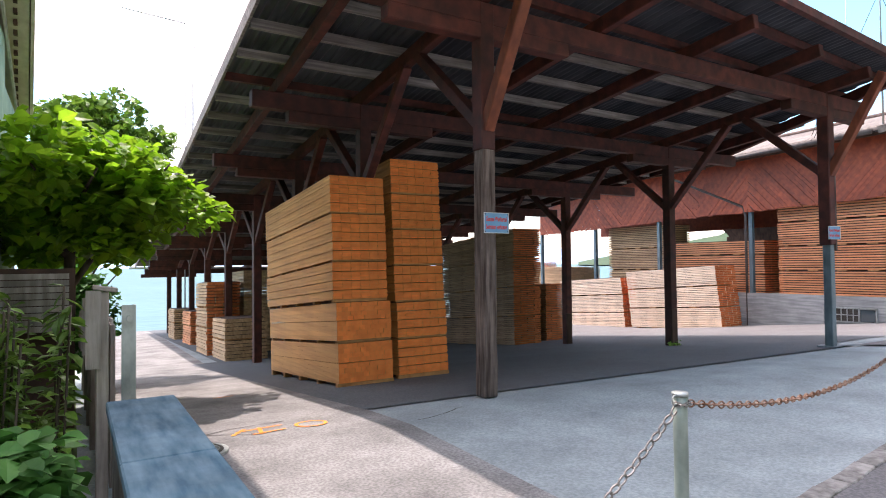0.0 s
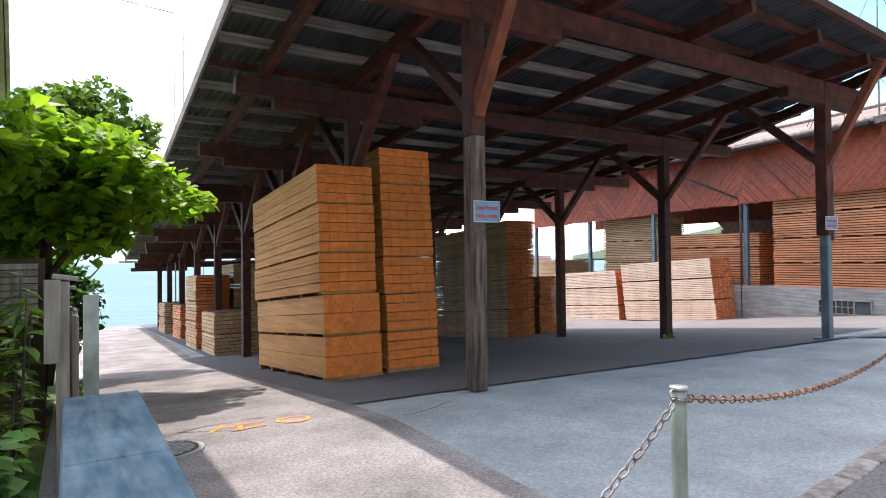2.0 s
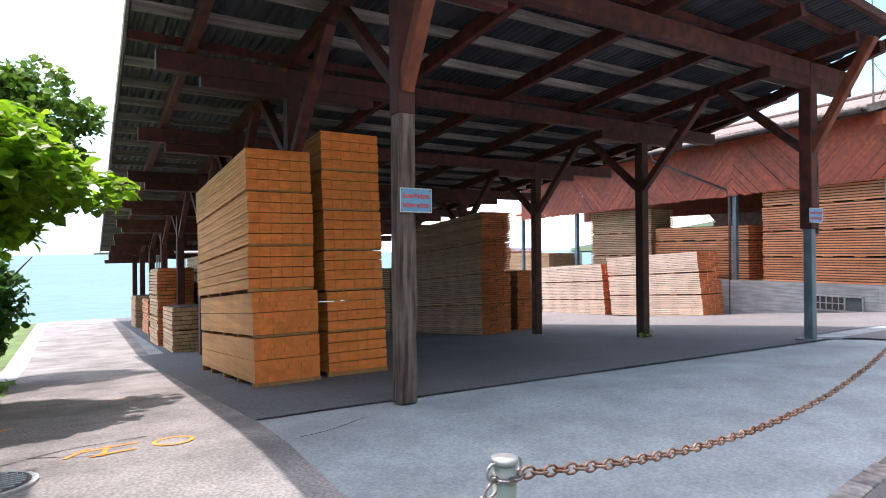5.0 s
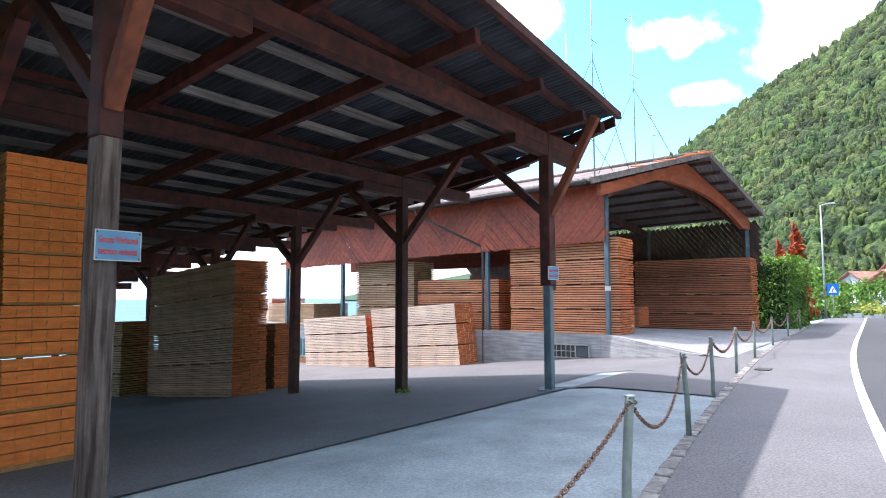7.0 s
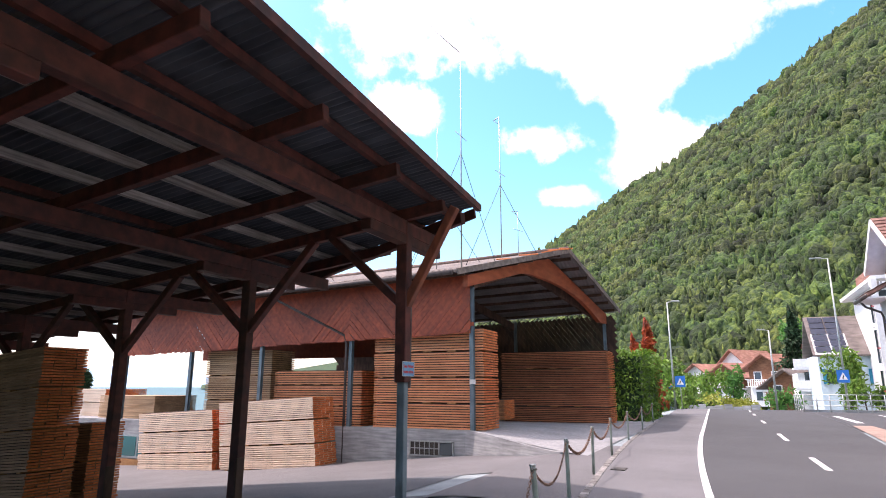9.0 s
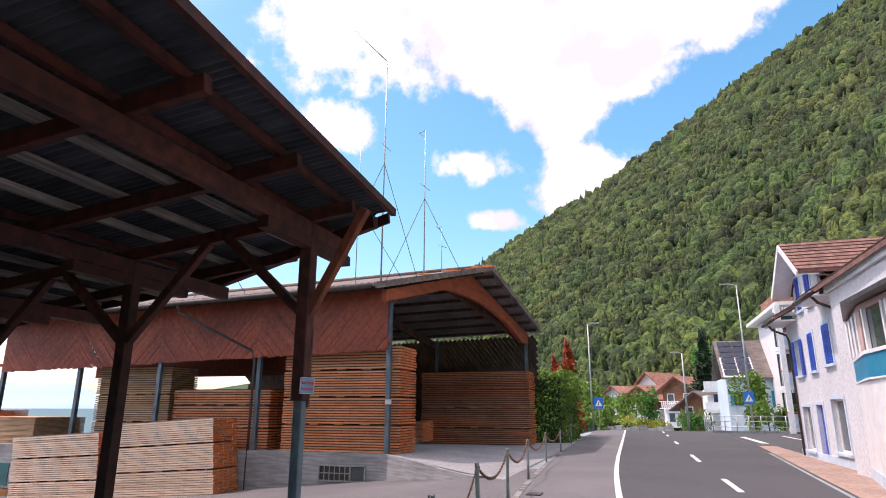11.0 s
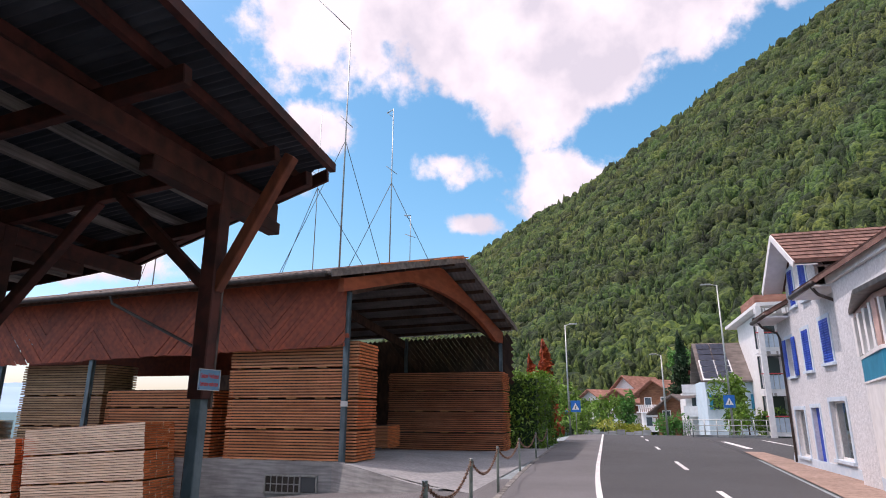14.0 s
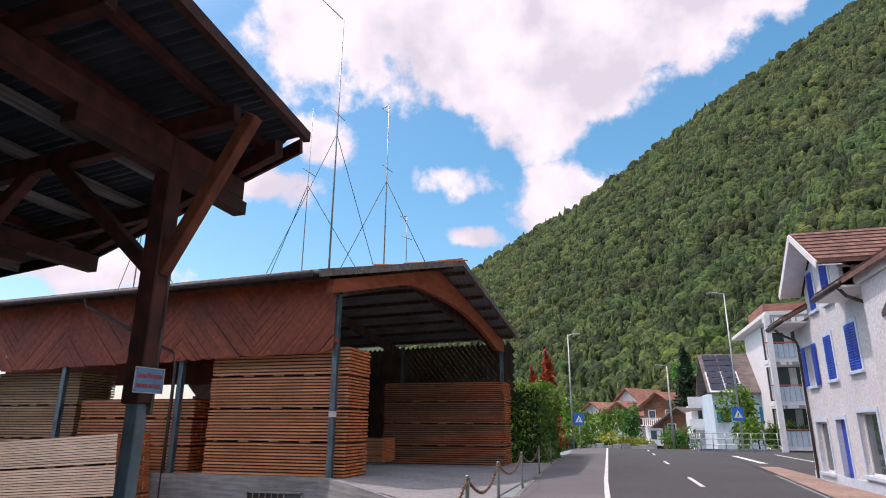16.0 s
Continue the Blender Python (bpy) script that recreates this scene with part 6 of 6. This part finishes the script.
apt = thing("apartment_building", "white apartment building with three storeys of balconies", "house")
box_part("wall", (52.6, -10.3, 3.9), (8, 5.4, 7.8), M_WHITE, apt)
box_part("roof_slab", (52.3, -10.3, 7.95), (11.6, 6.6, 0.22), M_WHITE, apt, "overhanging flat white roof")
box_part("roof_rail", (49.5, -9.2, 8.4), (4.5, 4.2, 0.5), M_CROOF, apt, "reddish roof terrace screen")
for k, z in enumerate((0.2, 2.65, 5.1)):
    b = box_part("balcony", (47.6, -8.85, z + 0.1), (2.2, 3.7, 0.24), M_WHITE, apt)
    for j in range(14):
        box_part("baluster", (46.45, -6.85 - 0.28 * j, z + 0.65), (0.03, 0.03, 0.9), M_GALV, b)
    box_part("handrail", (46.45, -8.7, z + 1.1), (0.06, 3.9, 0.06), M_REDTEXT, b, "red handrail")
    box_part("screen", (46.5, -8.85, z + 0.62), (0.03, 3.6, 0.8), M_PALEBLUE, b)
    box_part("awning", (46.55, -8.7, z + 2.42), (0.06, 3.8, 0.32), M_AWNING, apt, "grey and white striped awning valance")
    box_part("window", (48.55, -8.7, z + 1.3), (0.06, 3.2, 2.0), M_GLASS, apt)
    for j in range(3):
        box_part("curtain", (48.5, -7.4 - 1.1 * j, z + 1.3), (0.04, 0.4, 1.9), M_CURTAIN, apt)
for y in (-7.05, -10.6):
    box_part("column", (46.55, y, 3.9), (0.3, 0.3, 7.9), M_WHITE, apt)

APT_PIVOT = Vector((5.0, 0.9, 0.4))
apt.matrix_basis = Matrix.Translation(APT_PIVOT + Vector((0, -0.8, 0))) @ Matrix.Scale(1.25, 4) @ Matrix.Translation(-APT_PIVOT)

# ---- hedges, bushes and trees beyond ----


def leaf_box(label, x0, x1, y0, y1, z0, z1, n, size, material, seed, name="hedge", cat="hedge"):
    t = thing(name, label, cat)
    box_part("core", ((x0 + x1) / 2, (y0 + y1) / 2, (z0 + z1) / 2 - 0.1), (x1 - x0 - 0.5, y1 - y0 - 0.5, z1 - z0 - 0.4), M_LEAF_FIR, t)
    rnd = np.random.default_rng(seed)
    p = rnd.uniform(-1, 1, (n, 3))
    k = rnd.integers(0, 3, n)
    p[np.arange(n), k] = np.sign(p[np.arange(n), k]) * rnd.uniform(0.82, 1.04, n)
    P = np.stack([(x0 + x1) / 2 + p[:, 0] * (x1 - x0) / 2, (y0 + y1) / 2 + p[:, 1] * (y1 - y0) / 2, (z0 + z1) / 2 + p[:, 2] * (z1 - z0) / 2], -1)
    wob = np.sin(P[:, 0] * 2.3) * 0.1 + np.sin(P[:, 1] * 3.1 + P[:, 2] * 1.7) * 0.1
    P += p * wob[:, None]
    P = P[P[:, 2] > z0 - 0.1]
    ob = new("leaves", leaf_mesh("leaves", P, size, material, 0.7, seed, False))
    ob.parent = t
    tagged(ob, kind="stuff")
    return t


leaf_box("tall clipped green hedge beside the stacked boards", 38.2, 45.5, 4.75, 6.9, -0.3, 3.75, 9000, 0.24, M_LEAF_HEDGE, 21)
leaf_box("clipped hedge in front of the apartment building", 58.0, 58.8, -15, -9.3, 0, 1.9, 2200, 0.2, M_LEAF_HEDGE, 22)


def bush(label, x, y, r, h, material, seed, size=0.35, n=700, z=None):
    z = ground_z(x, y) if z is None else z
    return tree(label, (x, y, z), (x, y, z + h * 0.5), (r, r, h * 0.62), n, size, material, seed, name="shrub", trunk=0.06, heart=False, lumps=9, flat=0.8, limbs=3)



bush("green bush in the front garden", 62, 4.2, 1.6, 2.6, M_LEAF_HEDGE, 32)
bush("yellow-green clipped bushes on the bank", 72, 1.2, 3.6, 1.8, M_LEAF_YEL, 33, 0.5, 900, -1.0)
bush("green garden bush by the chalets", 80, 2.2, 2.4, 4.4, M_LEAF_HEDGE, 34, 0.5, 900, -0.6)
bush("dark garden shrub by the chalets", 84, 0.2, 1.8, 5.0, M_LEAF_DARK, 35, 0.5, 900, -0.6)
bush("round garden bush beside the wall", 58.5, 6.0, 1.8, 2.4, M_LEAF_HEDGE, 36, 0.35, 900)
bush("green tree behind the railing", 62.5, -8.2, 1.8, 5.4, M_LEAF_HEDGE, 37, 0.4, 1500)
bush("bushy shrub behind the railing", 58.9, -8.6, 1.2, 2.6, M_LEAF_HEDGE, 38, 0.3, 700)
bush("dark shrub below the brown house", 70, -4.0, 1.8, 2.6, M_LEAF_DARK, 39, 0.4, 800, -0.8)
bush("tall tree beyond the houses", 106, 12, 5, 9, M_LEAF_HEDGE, 46, 0.9, 1600, -1)
bush("spreading tree beyond the houses", 118, -12, 6, 10, M_LEAF_DARK, 47, 0.9, 1600, 2)
bush("orchard tree near the chalets", 104, 7, 3.0, 5, M_LEAF_HEDGE, 48, 0.6, 1200, 0)


def fir(label, x, y, z, h, r, seed, material=None, size=0.7):
    t = thing("fir_tree", label, "tree")
    tube_part("trunk", [(x, y, z), (x, y, z + h)], 0.25, M_BARK, t, r2=0.04)
    rnd = np.random.default_rng(seed)
    f = rnd.uniform(0.03, 1, 2600) ** 0.8
    a = rnd.uniform(0, 2 * np.pi, 2600)
    rr = r * (1 - f) * rnd.uniform(0.35, 1.05, 2600) * (0.75 + 0.25 * np.sin(f * 60))
    P = np.stack([x + rr * np.cos(a), y + rr * np.sin(a), z + 0.6 + (h - 0.4) * f - 0.25 * rr], -1)
    ob = new("needles", leaf_mesh("needles", P, size, material or M_LEAF_FIR, 0.6, seed, False))
    ob.parent = t
    tagged(ob, kind="stuff")


fir("red-leaved conifer rising behind the hedge", 47.2, 5.6, -0.3, 6.5, 1.75, 64, M_LEAF_RED, 0.4)
fir("smaller red-leaved conifer behind the hedge", 47.0, 6.5, -0.3, 5.3, 1.5, 65, M_LEAF_RED, 0.4)
fir("tall dark fir among the houses", 90, -7.0, -0.5, 12.0, 3.4, 61)
fir("small pointed cypress by the lake platform", 27.5, 38.0, -2.0, 4.6, 0.9, 62)
fir("small dark conifer by the lake platform", 29.0, 38.0, -2.0, 4.2, 0.9, 63)

# low garden wall and fence of the far gardens
gw = thing("garden_terrace", "pale stone garden terrace wall", "wall")
for k in range(9):
    box_part("stone", (66 + 0.3 * (k % 2), 4.6 - 0.75 * k, -0.25), (0.5, 0.7, 0.6 + 0.2 * (k % 3)), M_RAWCONC, gw)

# ---- wooded mountain ----
AZ = [-180, -120, -75, -40, -23.7, -17, -9.7, -1.8, 2.7, 6.7, 12.3, 15.3, 20, 26, 34, 46]
EL = [16, 24, 33, 34.5, 32.2, 29.9, 26.9, 22.5, 19.8, 18.0, 14.4, 12.5, 9.5, 6.0, 2.6, 0.4]


def mountain(az, f):
    """A point of the slope: az in degrees from +x, f from 0 at the foot to 1 at the ridge."""
    e = float(np.interp(az, AZ, EL))
    far = float(np.interp(az, [-120, -40, 0, 15, 46], [520, 640, 980, 1300, 1900]))
    foot = float(np.interp(az, [-120, -60, -20, 5, 20, 46], [70, 80, 125, 150, 260, 900]))
    r = foot + (far - foot) * f
    top = far * math.tan(radians(e))
    a = radians(az)
    bump = noise.fractal(Vector((az * 0.10, f * 3.0, 1.3)), 1.0, 2.0, 4) * 16 * math.sin(math.pi * min(1, f)) * min(1.0, e / 12)
    gully = 10 * math.sin(az * 0.55 + f * 2.0) * f * (1 - f) * min(1.0, e / 12)
    z = -1.0 + (top - 6) * (0.82 * f + 0.18 * f * f) + bump + gully
    return Vector((r * math.cos(a), r * math.sin(a), z))


M_SLOPE = mat("forest_floor", (0.018, 0.045, 0.012), (0.04, 0.085, 0.02), (0.15, 0.15, 0.15), 0.95, 0.0, stain=0.4, stain_scale=0.02)
bm = bmesh.new()
azs = steps(-178, 46, 2.0)
grid = [[bm.verts.new(mountain(a, j / 30)) for j in range(31)] for a in azs]
for p, q in zip(grid, grid[1:]):
    for j in range(30):
        bm.faces.new((p[j], p[j + 1], q[j + 1], q[j]))
setting(part("mountain_ground", bm, M_SLOPE, smooth=True), "steep forest slope above the village", "mountain")
M_FOREST = mat("mixed_forest", (0.012, 0.04, 0.012), (0.078, 0.135, 0.024), (0.7, 0.7, 0.7), 0.95, 1.0, vary=0.66, island=True, stain=0.5, stain_scale=0.018, detail=9, relief=1.6)
# stands of yellower broadleaved trees among the dark conifers
f_n, f_l = M_FOREST.node_tree.nodes, M_FOREST.node_tree.links
f_hsv = [n for n in f_n if n.bl_idname == "ShaderNodeHueSaturation"][0]
f_geo = [n for n in f_n if n.bl_idname == "ShaderNodeNewGeometry"][0]
f_noise = f_n.new("ShaderNodeTexNoise")
f_noise.inputs["Scale"].default_value = 0.021
f_noise.inputs["Detail"].default_value = 5
f_sum = f_n.new("ShaderNodeMath")
f_sum.operation = "MULTIPLY_ADD"
f_sum.inputs[1].default_value = 0.16
f_rng = f_n.new("ShaderNodeMapRange")
f_rng.inputs["From Min"].default_value, f_rng.inputs["From Max"].default_value = 0.46, 0.72
f_rng.inputs["To Min"].default_value, f_rng.inputs["To Max"].default_value = 0.508, 0.452
f_l.new(f_geo.outputs["Position"], f_noise.inputs["Vector"])
f_l.new(f_geo.outputs["Random Per Island"], f_sum.inputs[0])
f_l.new(f_noise.outputs["Fac"], f_sum.inputs[2])
f_l.new(f_sum.outputs["Value"], f_rng.inputs["Value"])
f_l.new(f_rng.outputs["Result"], f_hsv.inputs["Hue"])
bm = bmesh.new()
bmesh.ops.create_icosphere(bm, subdivisions=2, radius=1.0)
bm.verts.ensure_lookup_table()
ICO_V = np.array([v.co[:] for v in bm.verts])
ICO_F = np.array([[v.index for v in f.verts] for f in bm.faces])
bm.free()
rng = np.random.default_rng(77)
TREES = 21000
vs, fs = [], []
base_i = 0
for k in range(TREES):
    az = rng.uniform(-46, 21)
    f = rng.uniform(0, 1) ** 1.25 * 1.0
    p = np.array(mountain(az, f)[:])
    r = np.hypot(p[0], p[1])
    s = (1.5 + 0.0050 * r) * rng.uniform(0.6, 1.4)
    conifer = rng.uniform() < 0.4
    V = ICO_V * rng.uniform(0.75, 1.2, (len(ICO_V), 1))
    if conifer:
        t = (V[:, 2:3] + 1) / 2
        V = V * np.array([0.62, 0.62, 1.0]) * np.concatenate([1.25 - t, 1.25 - t, np.full_like(t, 1.7)], 1)
    else:
        V = V * np.array([1, 1, rng.uniform(0.95, 1.35)])
    vs.append(V * s + p + np.array([0, 0, s * 0.55]))
    fs.append(ICO_F + base_i)
    base_i += len(ICO_V)
vs, fs = np.concatenate(vs), np.concatenate(fs)
me = bpy.data.meshes.new("forest")
me.vertices.add(len(vs))
me.vertices.foreach_set("co", vs.ravel())
me.loops.add(len(fs) * 3)
me.loops.foreach_set("vertex_index", fs.ravel())
me.polygons.add(len(fs))
me.polygons.foreach_set("loop_start", np.arange(len(fs)) * 3)
me.update(calc_edges=True)
me.materials.append(M_FOREST)
tagged(new("forest", me), "dense mixed green forest covering the mountain", "forest", kind="stuff")

# hills across the lake, the haze of distance put into their colour
M_HAZE = mat("hazed_hill", (0.30, 0.46, 0.62), (0.36, 0.52, 0.66), (0.002, 0.002, 0.004), 1.0, 0.0, stain=0.1, stain_scale=0.001)
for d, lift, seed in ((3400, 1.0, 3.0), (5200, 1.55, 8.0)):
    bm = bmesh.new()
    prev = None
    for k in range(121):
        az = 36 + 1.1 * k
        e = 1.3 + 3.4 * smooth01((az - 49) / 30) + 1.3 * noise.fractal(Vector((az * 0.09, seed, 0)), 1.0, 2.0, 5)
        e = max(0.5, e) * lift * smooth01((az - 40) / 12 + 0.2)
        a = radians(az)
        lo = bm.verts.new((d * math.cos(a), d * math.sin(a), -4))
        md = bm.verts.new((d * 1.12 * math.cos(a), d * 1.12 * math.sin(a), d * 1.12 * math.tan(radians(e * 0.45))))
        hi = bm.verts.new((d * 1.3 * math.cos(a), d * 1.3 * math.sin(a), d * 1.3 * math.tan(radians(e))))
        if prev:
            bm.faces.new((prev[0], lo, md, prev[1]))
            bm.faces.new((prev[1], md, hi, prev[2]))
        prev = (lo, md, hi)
    setting(part("backdrop", bm, M_HAZE, smooth=True), "hills across the lake, coloured pale blue for haze", "hills")

# ---- tall masts behind the garden trees ----
for x, y, top, boom in ((4.95, 32.0, 13.76, (-2.8, 0.0, 0.1)), (5.42, 32.4, 16.5, None), (5.25, 31.8, 12.8, None), (8.6, 45, 21, None)):
    a = thing("antenna_mast", "tall thin grey aerial mast standing behind the shed", "antenna", "antenna masts")
    tube_part("mast", [(x, y, ground_z(x, y) - 0.1), (x, y, top)], 0.035, M_GALV, a, n=6, r2=0.025)
    if boom:
        tube_part("boom", [(x, y, top), (x + boom[0], y, top + boom[2] + 0.1)], 0.025, M_GALV, a, n=5)
        tube_part("boom_tip", [(x + boom[0] * 0.8, y, top + 0.1), (x + boom[0] * 0.8, y, top - 0.5)], 0.018, M_GALV, a, n=5)
    elif top > 13 and y < 40:
        tube_part("guy_wire", [(x, y, 12.8), (x + 2.0, y, 9.6)], 0.015, M_RUST, a, n=4)

# ---- kerb stones ----
bm = bmesh.new()
add_box(bm, (0, 0, 0), (0.245, 0.14, 0.09))
KERB_MESH = to_mesh("kerb_stone", bm, M_KERB, 0.008)
kerb = setting(new("kerb"), "row of small rough kerb setts between yard and pavement", "kerb")
x = -9.0
while x < 46:
    y = kerb_y(x)
    ob = new("kerb_stone", KERB_MESH)
    ob.parent = kerb
    slope = kerb_y(x + 0.1) - y
    ob.matrix_basis = pose(x, y + random.uniform(-0.008, 0.008), ground_z(x, y) - 0.012 + random.uniform(-0.006, 0.006), random.uniform(-2, 2), random.uniform(-2, 2), math.degrees(slope * 10) + random.uniform(-2, 2))
    x += 0.258 if x < 30 else 0.26

# ---- single boards of the stacks, sharing meshes ----
PIECE_MESH = {}
for st, c, s, sl, m, e in PIECES:
    key = (m.name, e.name, round(s[0], 3), round(s[1], 2), round(s[2], 3))
    if key not in PIECE_MESH:
        bm = bmesh.new()
        add_box(bm, (0, 0, 0), s)
        PIECE_MESH[key] = to_mesh("board", bm, m)
        face_ends(PIECE_MESH[key], e)
    ob = new("board", PIECE_MESH[key])
    ob.parent = st
    ob.location = c
    ob.rotation_euler = (-math.atan(sl), 0, 0)
